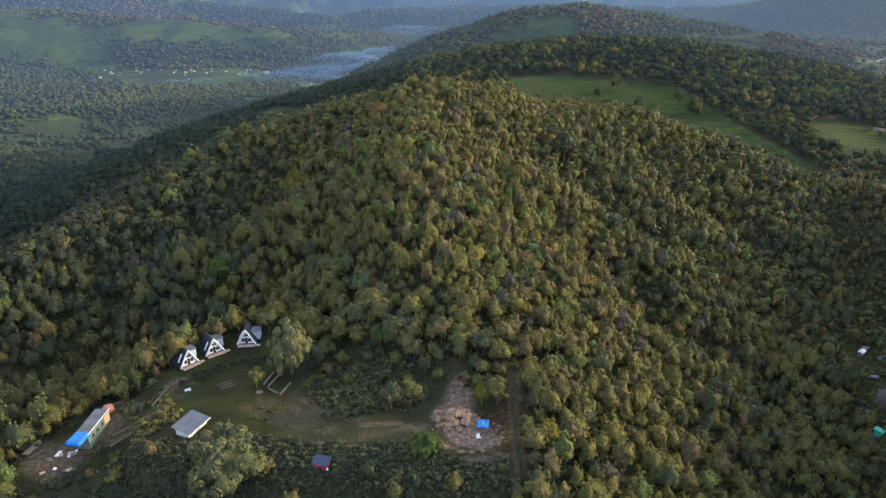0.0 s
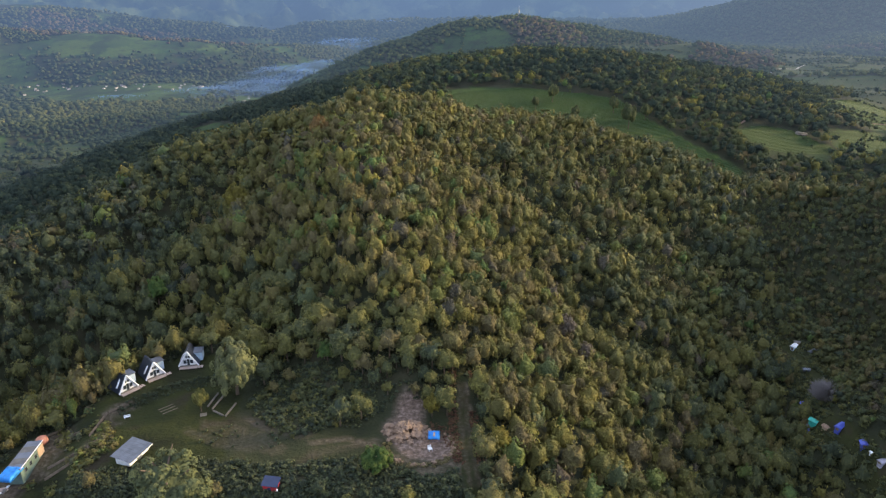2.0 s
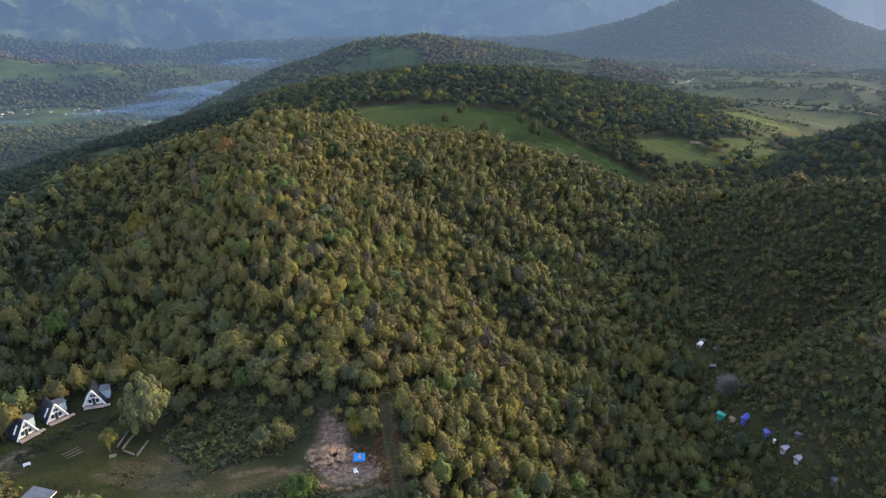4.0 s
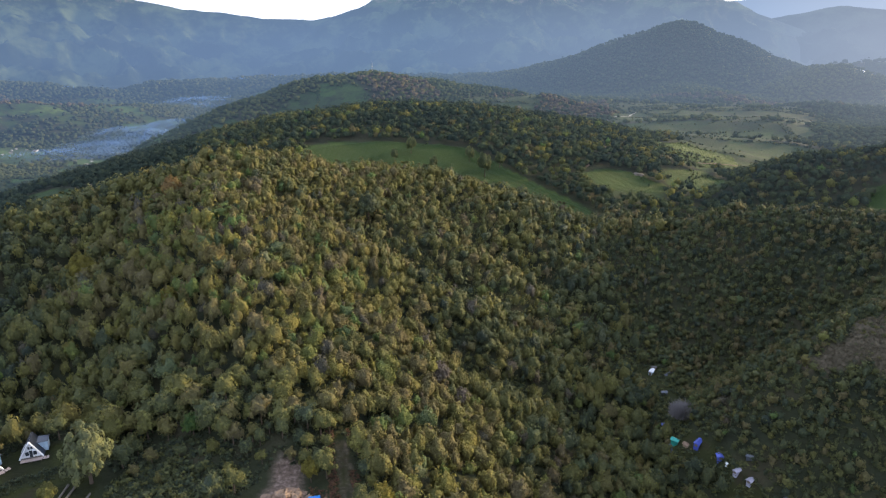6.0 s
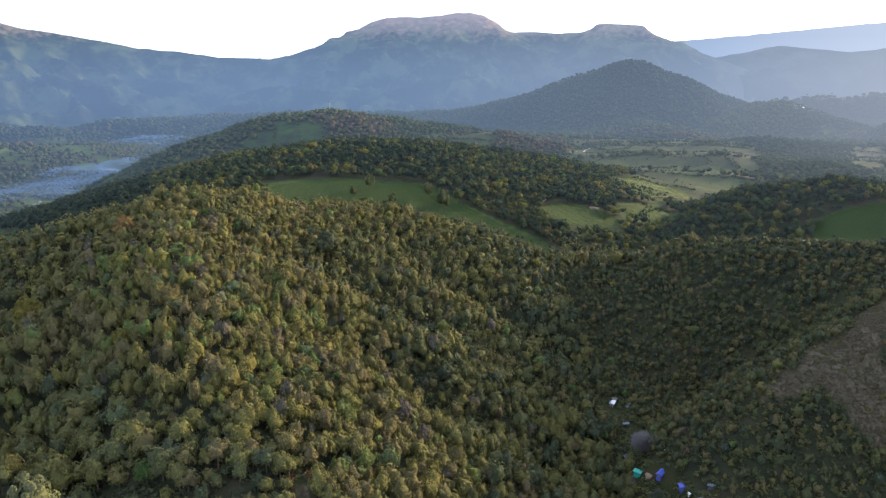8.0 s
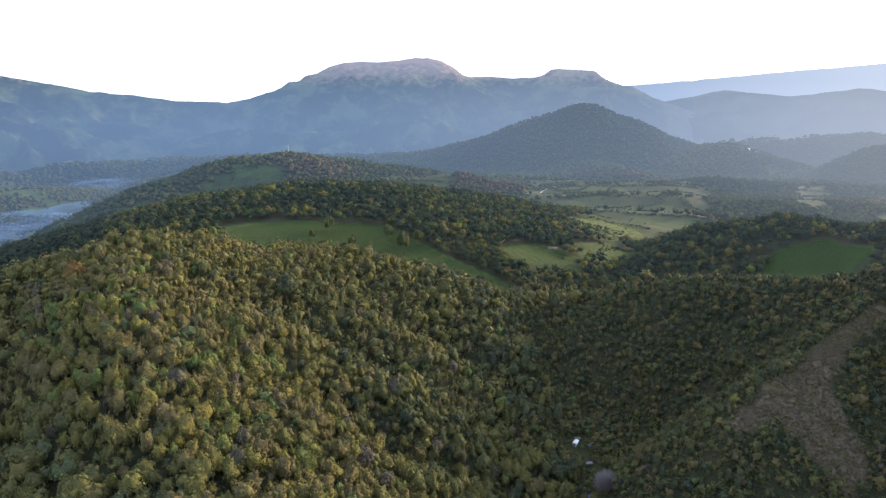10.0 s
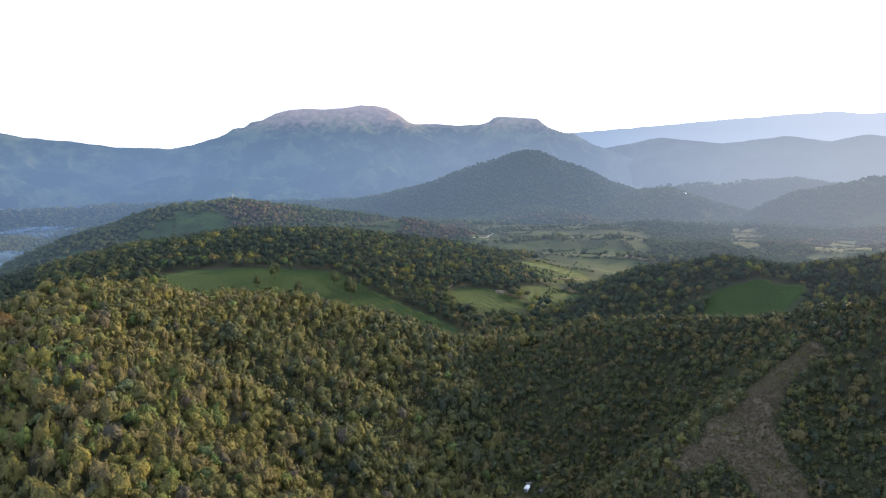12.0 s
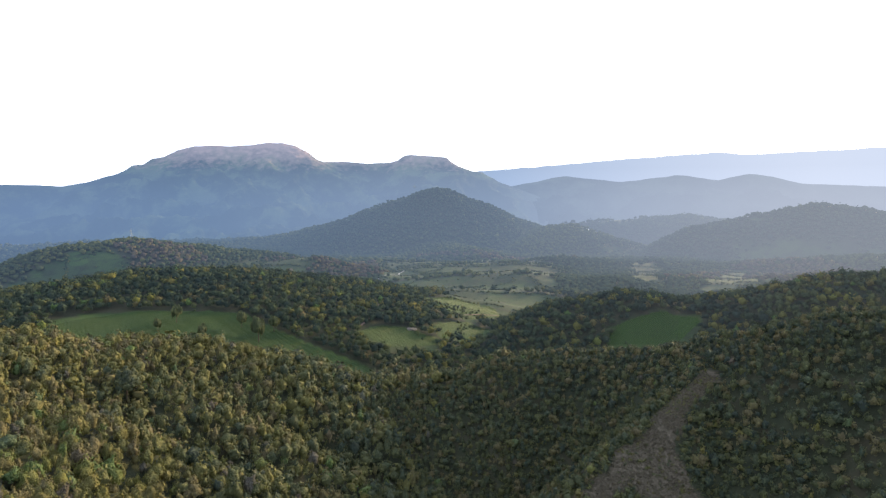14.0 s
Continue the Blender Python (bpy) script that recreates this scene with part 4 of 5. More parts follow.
def draped(name, x, y, z, turn, w, d, mat, label, category, sag=0.25, drop=0.7, seed=1):
    """A sheet of cloth that sags and hangs down over its edges."""
    n = 14
    bm = bmesh.new()
    grid = []
    for i in range(n + 1):
        row = []
        for j in range(n + 1):
            u, v = 2 * i / n - 1, 2 * j / n - 1
            edge = max(abs(u), abs(v))
            zz = -drop * max(0, (edge - 0.75) / 0.25) ** 1.5 - sag * (1 - u * u) * (1 - v * v) * 0.5 + 0.08 * noise.noise(Vector((u * 3, v * 3, seed)))
            row.append(bm.verts.new((u * w / 2 * (1 - 0.06 * max(0, edge - 0.75)), v * d / 2, zz)))
        grid.append(row)
    for i in range(n):
        for j in range(n):
            bm.faces.new((grid[i][j], grid[i + 1][j], grid[i + 1][j + 1], grid[i][j + 1]))
    r = bmesh.ops.solidify(bm, geom=bm.faces[:], thickness=0.02)
    ob = part(name, bm, mat, None, label, True)
    ob.matrix_basis = pose(x, y, z, 0, 0, turn)
    return tagged(ob, label, category)


draped("tarpaulin", -73.9, 113.2, g_house + 3.0, -8, 3.4, 4.2, M_TARP, "bright blue tarpaulin over the end of the long house", "tarp", 0.15, 0.7, 2)
tank = part("water_tank", lumpy(1.25, 0.85, 4, 3, 0.12), M_TARP_ORANGE, None, "", True)
tank.matrix_basis = pose(-73.6, 125.6, ground_at(-73.6, 125.6) + 0.9)
tagged(tank, "rounded tank under a faded orange tarpaulin", "tank")


def shed():
    g = ground_at(-52, 116.5)
    e = thing("shed", -52.0, 116.6, g, -22, "low white shed with a grey-blue sloping sheet roof", "shed")
    part("wall", boxed(-1.6, 1.6, -2.7, 2.7, -0.3, 1.5), M_WHITE, e)
    for k in range(6):
        y0 = -3.2 + k * 1.07
        part("roof_sheet", slab([(-2.3, y0, 1.95), (2.4, y0, 1.35), (2.4, y0 + 1.05, 1.35), (-2.3, y0 + 1.05, 1.95)], 0.06), M_SLATE, e)
    part("fascia", boxed(2.38, 2.46, -3.25, 3.25, 1.18, 1.33), M_WHITE, e)
    part("door", boxed(1.8, 1.85, -0.5, 0.5, 0, 1.4), M_GREY_SHEET, e)
    for y0 in (-2.3, 1.1):
        w = part("window", boxed(1.8, 1.84, y0, y0 + 1.1, 0.6, 1.2), M_STEEL, e)
        part("pane", boxed(1.84, 1.86, y0 + 0.07, y0 + 1.03, 0.67, 1.13, bevel=0.01), M_GLASS, w)


shed()

bench = thing("bench", -57.3, 129.8, ground_at(-57.3, 129.8), 25, "white garden bench on the lawn", "bench")
bench.scale = (0.75, 0.75, 0.75)
part("seat", boxed(-0.9, 0.9, -0.28, 0.28, 0.40, 0.48), M_WHITE, bench)
part("backrest", boxed(-0.9, 0.9, 0.26, 0.34, 0.48, 0.95), M_WHITE, bench)
for xk in (-0.75, 0.75):
    part("leg", boxed(xk - 0.06, xk + 0.06, -0.25, 0.25, -0.02, 0.40), M_WHITE, bench)

for (x0, y0, x1, y1) in ((-40.9, 132.4, -39.7, 137.6), (-39.7, 131.4, -38.2, 136.7), (-36.3, 128.4, -34.9, 133.3), (-39.4, 130.8, -36.8, 128.8)):
    length, turn = math.hypot(x1 - x0, y1 - y0), math.degrees(math.atan2(y1 - y0, x1 - x0))
    ob = part("retaining_kerb", boxed(0, length, -0.16, 0.16, -0.4, 0.35, bevel=0.05), M_CONCRETE)
    ob.matrix_basis = pose(x0, y0, ground_at((x0 + x1) / 2, (y0 + y1) / 2), 0, 0, turn)
    tagged(ob, "weathered concrete kerb of a garden bed in the lawn", "kerb", "concrete kerbs by the lawn")
ob = part("paving_slab", boxed(-0.7, 0.7, -0.6, 0.6, -0.1, 0.08), M_CONCRETE)
ob.matrix_basis = pose(-41.2, 129.6, ground_at(-41.2, 129.6), 0, 0, 12)
tagged(ob, "pale square concrete slab in the grass", "slab")
for k in range(3):
    ob = part("plank", boxed(-1.7, 1.7, -0.13, 0.13, 0, 0.07), M_LOG)
    ob.matrix_basis = pose(-50.2 + k * 0.7, 133.2 - k * 0.8, ground_at(-50, 132.8) + 0.02, 0, 0, 38)
    tagged(ob, "grey weathered plank lying on the lawn", "plank", "planks on the lawn")

LOGS = [(-69.2, 117.4, -65.4, 118.7), (-65.2, 118.8, -62.2, 119.6), (-62.0, 119.9, -60.0, 124.2), (-63.4, 124.6, -61.2, 129.8), (-61.0, 130.0, -57.4, 134.0),
        (-70.2, 125.4, -66.2, 127.1), (-76.5, 127, -71.0, 129.4), (-68.6, 114.6, -64.2, 116.2)]
for x0, y0, x1, y1 in LOGS:
    e = thing("log_wall", x0, y0, 0, math.degrees(math.atan2(y1 - y0, x1 - x0)), "low retaining wall of old timber and posts in bare earth", "wall", "log walls in the garden")
    length, z0, z1 = math.hypot(x1 - x0, y1 - y0), ground_at(x0, y0), ground_at(x1, y1)
    for k in range(3):
        bm = bmesh.new()
        rod(bm, (0, 0.05 * k, z0 + 0.06 + 0.17 * k), (length, 0.05 * k, z1 + 0.06 + 0.17 * k), 0.10, 7)
        part("log", bm, M_LOG, e)
    for k in range(max(2, int(length / 1.6))):
        f = (k + 0.5) / max(2, int(length / 1.6))
        bm = bmesh.new()
        zc = z0 + (z1 - z0) * f
        rod(bm, (length * f, -0.18, zc - 0.4), (length * f, -0.14, zc + 0.7), 0.05)
        part("post", bm, M_LOG, e)

for x, y, turn, w, d, mat in ((-85.0, 116.0, 84, 6.2, 1.5, M_TAN), (-83.0, 113.8, 70, 4.0, 0.5, M_LOG), (-75.9, 113.4, 20, 1.7, 1.2, M_DECK)):
    ob = part("plywood_sheet", boxed(-w / 2, w / 2, -d / 2, d / 2, 0, 0.06, bevel=0.01), mat)
    ob.matrix_basis = pose(x, y, ground_at(x, y) + 0.05, 0, 4, turn)
    tagged(ob, "weathered tan board lying on the dark soil of the yard", "board", "boards in the yard")
rng = np.random.default_rng(15)
for k in range(16):
    x, y = -78 + rng.uniform(-3, 4), 110 + rng.uniform(-3.5, 4)
    ob = part("scrap", boxed(-0.5, 0.5, -0.3, 0.3, 0, 0.25, bevel=0.08), [M_WHITE, M_LOG, M_OLD_SHEET, M_TAN][k % 4])
    ob.matrix_basis = pose(x, y, ground_at(x, y) - 0.02, 0, 0, rng.uniform(0, 180)) @ Matrix.Diagonal((rng.uniform(0.5, 1.8), rng.uniform(0.5, 1.6), 1, 1))
    tagged(ob, "building scrap lying on the bare earth yard", "scrap", "scrap in the yard")

# ---- the dig at the nose of the hill ----
canopy = thing("canopy", 8.2, 116.1, ground_at(8.2, 116.1), -6, "blue tarpaulin canopy on four wooden poles", "canopy")
canopy.scale = (0.8, 0.8, 0.8)
for xk in (-1.25, 1.25):
    for yk in (-1.5, 1.5):
        bm = bmesh.new()
        rod(bm, (xk, yk, -0.2), (xk, yk, 2.3), 0.06)
        part("pole", bm, M_LOG, canopy)
sheet_ob = draped("tarpaulin", 0, 0, 2.36, 0, 3.1, 3.6, M_TARP, "bright blue tarpaulin", "tarp", 0.3, 0.35, 5)
sheet_ob.parent = canopy
for key in ("category",):
    del sheet_ob[key]
stain = part("patch", boxed(-0.35, 0.1, -0.9, 0.7, 0.0, 0.03, bevel=0.01), M_TAN, sheet_ob, "faded patch")
stain.matrix_basis = pose(0.2, 0, -0.02)
chair = thing("plastic_chair", 7.2, 113.4, ground_at(7.2, 113.4), 20, "white plastic chair on bare earth", "chair")
part("seat", boxed(-0.4, 0.4, -0.4, 0.4, 0.4, 0.48), M_WHITE, chair)
part("backrest", boxed(-0.4, 0.4, 0.34, 0.42, 0.48, 1.05), M_WHITE, chair)
for xk in (-0.34, 0.34):
    for yk in (-0.34, 0.34):
        part("leg", boxed(xk - 0.05, xk + 0.05, yk - 0.05, yk + 0.05, 0, 0.4, bevel=0.01), M_WHITE, chair)
rocks = [part("rock", lumpy(1.0, 0.7, k + 2, 2, 0.9), M_ROCK) for k in range(4)]
for k in range(110):
    f = rng.uniform(0, 1)
    if k < 75:      # the spoil heap
        x, y, s = 2.6 + rng.normal(0, 2.2), 119.4 + rng.normal(0, 1.6), rng.uniform(0.25, 1.0)
    else:           # the rubble edge
        a = radians(-150 + 200 * f)
        x, y, s = 5.5 + 6.8 * math.cos(a) + rng.normal(0, 0.5), 114.6 + 5.4 * math.sin(a) + rng.normal(0, 0.4), rng.uniform(0.18, 0.5)
    heap = max(0, 1.6 - 0.5 * math.hypot(x - 2.6, y - 119.6)) if k < 75 else 0
    m = pose(x, y, ground_at(x, y) + heap + 0.1 * s, 0, 0, rng.uniform(0, 360)) @ Matrix.Scale(s, 4)
    ob = rocks[k] if k < 4 else rocks[k % 4].copy()
    if k >= 4:
        scene.collection.objects.link(ob)
    ob.matrix_basis = m
    tagged(ob, "freshly dug brown rock on the spoil heap", "rock", "rocks of the dig")

hut = thing("hut", -23.2, 105.2, ground_at(-23.2, 105.2) - 0.3, -14, "small red hut with a dark blue sheet roof among shrubs", "hut")
hut.scale = (0.85, 0.85, 0.8)
part("wall", boxed(-1.6, 1.6, -1.1, 1.1, -0.6, 1.6), M_RED, hut)
part("roof", slab([(-1.9, -1.2, 1.72), (1.9, -1.2, 1.72), (1.9, 1.5, 2.4), (-1.9, 1.5, 2.4)], 0.1), M_BLUE_ROOF, hut, "dark blue sheet roof")
part("lamp_box", boxed(1.6, 1.95, -1.25, -0.9, 0.7, 1.1), M_WHITE, hut, "white box at the corner")
part("door", boxed(-0.4, 0.4, -1.16, -1.1, -0.5, 1.4), M_BLUE_ROOF, hut)

# ---- the camp in the gully ----
def camp_hut(x, y, turn, w, d, h, wall, roof, label, name="hut", category="hut", group="huts of the gully camp"):
    w, d, h = w * 0.6, d * 0.6, h * 0.6
    e = thing(name, x, y, ground_at(x, y), turn, label, category, group)
    part("wall", boxed(-w / 2, w / 2, -d / 2, d / 2, -1.2, h), wall, e)
    for s in (-1, 1):
        pts = [(s * (w / 2 + 0.25), -d / 2 - 0.25, h - 0.1), (s * (w / 2 + 0.25), d / 2 + 0.25, h - 0.1), (0, d / 2 + 0.25, h + w * 0.28), (0, -d / 2 - 0.25, h + w * 0.28)]
        part("roof_panel", slab(pts if s > 0 else pts[::-1], 0.07), roof, e)
    part("door", boxed(-0.4, 0.4, -d / 2 - 0.05, -d / 2, 0, 0.8 * h, bevel=0.01), M_LOG, e)
    return e


camp_hut(144.4, 204.6, -52, 2.0, 4.6, 2.4, M_PALE_BLUE, M_WHITE, "narrow white and pale blue hut on the camp lawn")
camp_hut(147.5, 208, 70, 1.8, 3.0, 1.4, M_TAN, M_OLD_SHEET, "low shelter of weathered boards")
camp_hut(150, 202, -65, 1.3, 7.0, 0.9, M_GREY_SHEET, M_GREY_SHEET, "low white row tent on the grass", "tent", "tent")
camp_hut(141, 191, 80, 1.8, 3.4, 1.6, M_GREY_SHEET, M_GREY_SHEET, "small grey sheet hut by the bare bush")
camp_hut(122, 157, 30, 2.6, 3.6, 2.6, M_TEAL, M_TEAL, "teal hut of sheet metal")
camp_hut(119.6, 156.2, -50, 2.2, 4.2, 2.0, M_RED, M_INDIGO, "red hut with an indigo roof")
camp_hut(120.9, 157.6, -50, 1.6, 3.0, 2.1, M_PALE_BLUE, M_GREY_SHEET, "pale blue lean-to with a grey roof")
camp_hut(122.2, 152, 20, 2.0, 2.6, 1.2, M_TAN, M_ROCK, "brown shelter beside the teal hut")
camp_hut(123.6, 148.4, -62, 2.2, 6.0, 1.6, M_INDIGO, M_INDIGO, "long hut under an indigo sheet", "hut")
camp_hut(124, 139.4, -20, 2.6, 2.8, 1.5, M_INDIGO, M_INDIGO, "square indigo tent on the grass", "tent", "tent")
camp_hut(124, 136.4, 10, 0.8, 0.8, 1.4, M_WHITE, M_WHITE, "small white toilet cabin on the grass", "cabin", "cabin")
camp_hut(125, 133, -75, 1.8, 4.6, 1.2, M_LILAC, M_LILAC, "grey-lilac ribbed row tent", "tent", "tent")
camp_hut(126, 129, -70, 2.0, 3.6, 1.2, M_LILAC, M_LILAC, "grey-lilac ribbed row tent", "tent", "tent")
camp_hut(128.4, 133, 40, 1.6, 3.0, 1.2, M_GREY_SHEET, M_GREY_SHEET, "grey sheet shelter at the edge of the scrub")
camp_hut(137.5, 155, -60, 1.8, 3.6, 1.2, M_SLATE, M_SLATE, "slate-blue sheet shelter at the edge of the trees")
camp_hut(130.5, 120.5, -75, 1.8, 4.4, 1.2, M_GREY_SHEET, M_GREY_SHEET, "low grey row tent at the end of the camp", "tent", "tent")
camp_hut(129, 173, -30, 1.4, 1.6, 1.0, M_INDIGO, M_INDIGO, "tiny indigo tent on the camp lawn", "tent", "tent")
bush = thing("bare_bush", 130, 164, ground_at(130, 164), 0, "wide leafless grey bush of fine twigs", "bush")
bm = bmesh.new()
for k in range(2400):
    a, u = rng.uniform(0, 6.283), math.sqrt(rng.uniform(0.02, 1))
    mid = Vector((math.cos(a) * 4.2 * u, math.sin(a) * 4.2 * u, rng.uniform(0.8, 4.6 - 1.6 * u)))
    end = mid + Vector((math.cos(a) * rng.uniform(0.3, 2.4), math.sin(a) * rng.uniform(0.3, 2.4), rng.uniform(0.2, 1.8)))
    vs = [bm.verts.new(p) for p in (mid, end, mid + Vector((0.16, 0.1, 0.1)))]
    bm.faces.new(vs)
part("crown", bm, M_TWIG, bush)
for k in range(7):
    a = k * 0.9
    bm = bmesh.new()
    rod(bm, (0.2 * math.cos(a), 0.2 * math.sin(a), -0.2), (3.2 * math.cos(a), 3.2 * math.sin(a), 2.8), 0.14, 5, 0.04)
    part("limb", bm, M_BARK, bush)

# ---- single trees ----
def crown_mesh(rng, leaves, size, lobes, level, tall):
    v, f, l = crown_template(rng, level, leaves, size, lobes, tall)
    ob = raw_mesh("crown", v, f, M_TREE)
    paint(ob, "leaf", l)
    me = ob.data
    bpy.data.objects.remove(ob)
    return me


def trunk_mesh(rng, h):
    bm = bmesh.new()
    rod(bm, (0, 0, -0.15), (0.02, 0.01, h * 0.75), 0.075, 7, 0.035)
    for k in range(5):
        a = k * 1.26 + rng.uniform(0, 0.6)
        z0 = h * rng.uniform(0.45, 0.72)
        rod(bm, (0, 0, z0), (0.5 * math.cos(a), 0.5 * math.sin(a), z0 + rng.uniform(0.25, 0.5)), 0.035, 5, 0.012)
    me = bpy.data.meshes.new("trunk")
    bm.to_mesh(me)
    bm.free()
    me.materials.append(M_BARK)
    return me


def tree(x, y, radius, crown, trunk, label, lift, mat=None, category="tree", group="", squash=1.0, sink=0.0):
    """A tree whose meshes are in units of its crown's radius."""
    e = thing("tree", x, y, ground_at(x, y) - sink, random.uniform(0, 360), label, category, group)
    for name, me, up in (("trunk", trunk, 0), ("crown", crown, lift)):
        ob = new(name, me)
        ob.parent = e
        ob.matrix_basis = Matrix.LocRotScale((0, 0, up * radius), None, (radius, radius, radius * (squash if name == "crown" else max(squash, 1.0))))
        if mat and name == "crown":
            ob.material_slots[0].link = 'OBJECT'
            ob.material_slots[0].material = mat
    return e


rng = np.random.default_rng(23)
random.seed(5)
CROWNS = [crown_mesh(rng, 800, 0.06, int(rng.integers(20, 32)), 2, rng.uniform(1.0, 1.5)) for _ in range(7)]
TRUNKS = [trunk_mesh(rng, 1.6) for _ in range(3)]
order = sorted(NEAR_TREES, key=lambda p: math.hypot(p[0] + 22, p[1] - 112))
for k, (x, y) in enumerate(order):
    tree(x, y, 1.5 + 2.0 * rng.uniform(0, 1) ** 1.6, CROWNS[k % 7], TRUNKS[k % 3], "broadleaf tree with a dense olive-green crown", 1.25,
         group="trees round the terrace")

BIG = [crown_mesh(rng, 6000, 0.032, 90, 3, 1.3), crown_mesh(rng, 6500, 0.032, 110, 3, 1.1), crown_mesh(rng, 1500, 0.06, 24, 3, 1.5)]
M_GREYGREEN = foliage("grey_green_leaves", fixed=(0.140, 0.158, 0.075))
M_DEEPGREEN = foliage("deep_green_leaves", fixed=(0.045, 0.105, 0.020))
M_YELLOW = foliage("yellow_leaves", fixed=(0.175, 0.150, 0.022))
M_BLUEGREEN = foliage("blue_green_leaves", fixed=(0.060, 0.080, 0.046))
M_SAGE = foliage("sage_leaves", fixed=(0.088, 0.112, 0.052))
tree(-35.3, 137.0, 6.0, BIG[0], TRUNKS[0], "tall grey-green tree beside the cabins", 1.05, M_GREYGREEN, squash=1.3)
tree(-40.8, 102.5, 8.4, BIG[1], TRUNKS[1], "broad feathery sage-green tree below the shed", 0.62, M_SAGE)
tree(-3.4, 107.6, 3.6, BIG[1], TRUNKS[2], "round deep green tree at the track", 0.85, M_DEEPGREEN)
tree(-41.9, 130.8, 2.0, BIG[2], TRUNKS[1], "slender young olive tree on the lawn", 1.5, squash=1.2)
tree(8.4, 124.2, 1.9, BIG[2], TRUNKS[0], "slender yellow-green tree by the spoil heap", 1.5, M_YELLOW, squash=1.3)
M_ORANGE = foliage("orange_leaves", fixed=(0.215, 0.125, 0.045))
M_DUSTY = foliage("dusty_pink_leaves", fixed=(0.165, 0.135, 0.118))
M_OLIVE = foliage("golden_olive_leaves", fixed=(0.165, 0.130, 0.045))
for x, y, r, mat, label in ((-54, 243, 5.4, M_YELLOW, "yellow flowering tree on the wooded slope"), (50, 278, 6.2, M_BLUEGREEN, "tall rounded blue-green tree in the forest"),
                            (-25, 272, 5.2, M_ORANGE, "orange-leaved tree on the wooded crest"), (-23, 197, 3.2, M_YELLOW, "yellow-green tree on the wooded spine"),
                            (-67, 187, 4.2, M_DEEPGREEN, "bright green tree above the cabins"), (-15, 143, 2.8, M_DEEPGREEN, "bright green tree on the slope"),
                            (-36, 177, 3.2, M_SAGE, "pale sage tree above the lawn"), (21, 112, 3.0, M_YELLOW, "bright yellow-green tree beside the track"),
                            (50, 170, 3.6, M_DUSTY, "dusty pink-grey tree on the steep slope"), (54, 163, 3.0, M_DUSTY, "dusty pink-grey tree on the steep slope"),
                            (-9, 207, 4.2, M_OLIVE, "golden olive tree on the wooded spine"), (-2, 215, 1.8, M_DEEPGREEN, "small bright green tree on the wooded spine")):
    tree(x, y, r, BIG[0], TRUNKS[0], label, 1.25, mat, sink=0.5)
for x, y, r in ((-27, 137, 1.5), (-22, 133, 1.2), (-18, 139, 1.7), (-14, 133, 1.3), (-8, 131, 1.4), (-24, 141, 1.8), (-11, 137, 1.6), (-14, 103, 1.6), (-9, 99.5, 1.9), (2, 100, 2.0), (-28, 99, 2.2), (14, 99, 1.8), (-33, 104, 1.5), (-64, 106, 1.8), (-57, 108, 1.6), (-47, 107, 1.7)):
    tree(x, y, r, CROWNS[int(r * 10) % 7], TRUNKS[0], "small olive tree among the shrubs", 1.2, group="small trees in the shrubs")
for x, y, r in ((112, 452, 3.6), (150, 440, 3.4), (153, 418, 5.0), (168, 430, 3.4), (98, 440, 2.6), (120, 425, 3.0)):
    tree(x, y, r, BIG[2], TRUNKS[1], "pale tall shade tree standing in the tea", 1.6, M_SAGE, squash=1.5, group="shade trees in the tea field")

# ---- shrubs and tea rows ----
shrub_set = [crown_template(rng, 1, 15, 0.26, 6) for _ in range(5)]


def shrubs(test, count, area, size, label, tint=(0.05, 0.35)):
    x0, x1, y0, y1 = area
    x, y = rng.uniform(x0, x1, count), rng.uniform(y0, y1, count)
    ok = test(x, y)
    x, y = x[ok], y[ok]
    R = rng.uniform(size[0], size[1], len(x))
    plant("shrubs", x, y, R, R * rng.uniform(0.7, 1.1, len(x)), rng.uniform(tint[0], tint[1], len(x)), shrub_set, rng, M_FOREST, label, "shrubs", 0.25)


def clear_of(x, y):
    bad = in_polygon(x, y, TERRACE)
    for track in TRACKS:
        bad |= along(x, y, track) < 2.2
    return ~bad


shrubs(lambda x, y: clear_of(x, y) & (np.hypot(x, y) < 128), 4200, (-62, 22, 84, 116), (0.45, 1.2), "dense dark shrubs on the slope below the terrace", (0.0, 0.2))
shrubs(lambda x, y: in_polygon(x, y, SCRUB), 1200, (-34, -1, 118, 154), (0.4, 1.5), "dark scrub on the steep bank behind the lawn", (0.04, 0.4))
shrubs(clear_of, 6500, (-90, 30, 82, 160), (0.4, 1.1), "dark leathery shrubs between the trees", (0.02, 0.22))
shrubs(lambda x, y: (along(x, y, [(225, 148), (189, 136), (170, 128), (152, 138)]) < 15) & (wobble(x / 5, y / 5, 71, 2) > -0.2), 2400, (140, 235, 112, 165), (0.3, 0.9), "low green scrub on the spur", (0.15, 0.6))
shrubs(lambda x, y: in_polygon(x, y, CAMP) & (np.abs(wobble(x / 6, y / 6, 2, 2)) > 0.14), 6500, (112, 156, 118, 216), (0.35, 1.15), "scrub round the camp lawn", (0.1, 0.42))
shrubs(lambda x, y: ~clear_of(x, y) & (along(x, y, [(-37, 122), (-22, 119), (-28, 125)]) < 3.2), 260, (-50, 0, 108, 140), (0.3, 0.8), "low hedge and weeds on the terrace bank")

shrubs(lambda x, y: (along(x, y, [(-67, 112), (-62, 121), (-66, 127)]) < 5.5) & (np.abs(wobble(x / 2.5, y / 2.5, 12, 2)) > 0.32), 1100, (-74, -52, 106, 136), (0.4, 1.3),
       "garden bushes and vegetable beds between log walls", (0.3, 0.9))


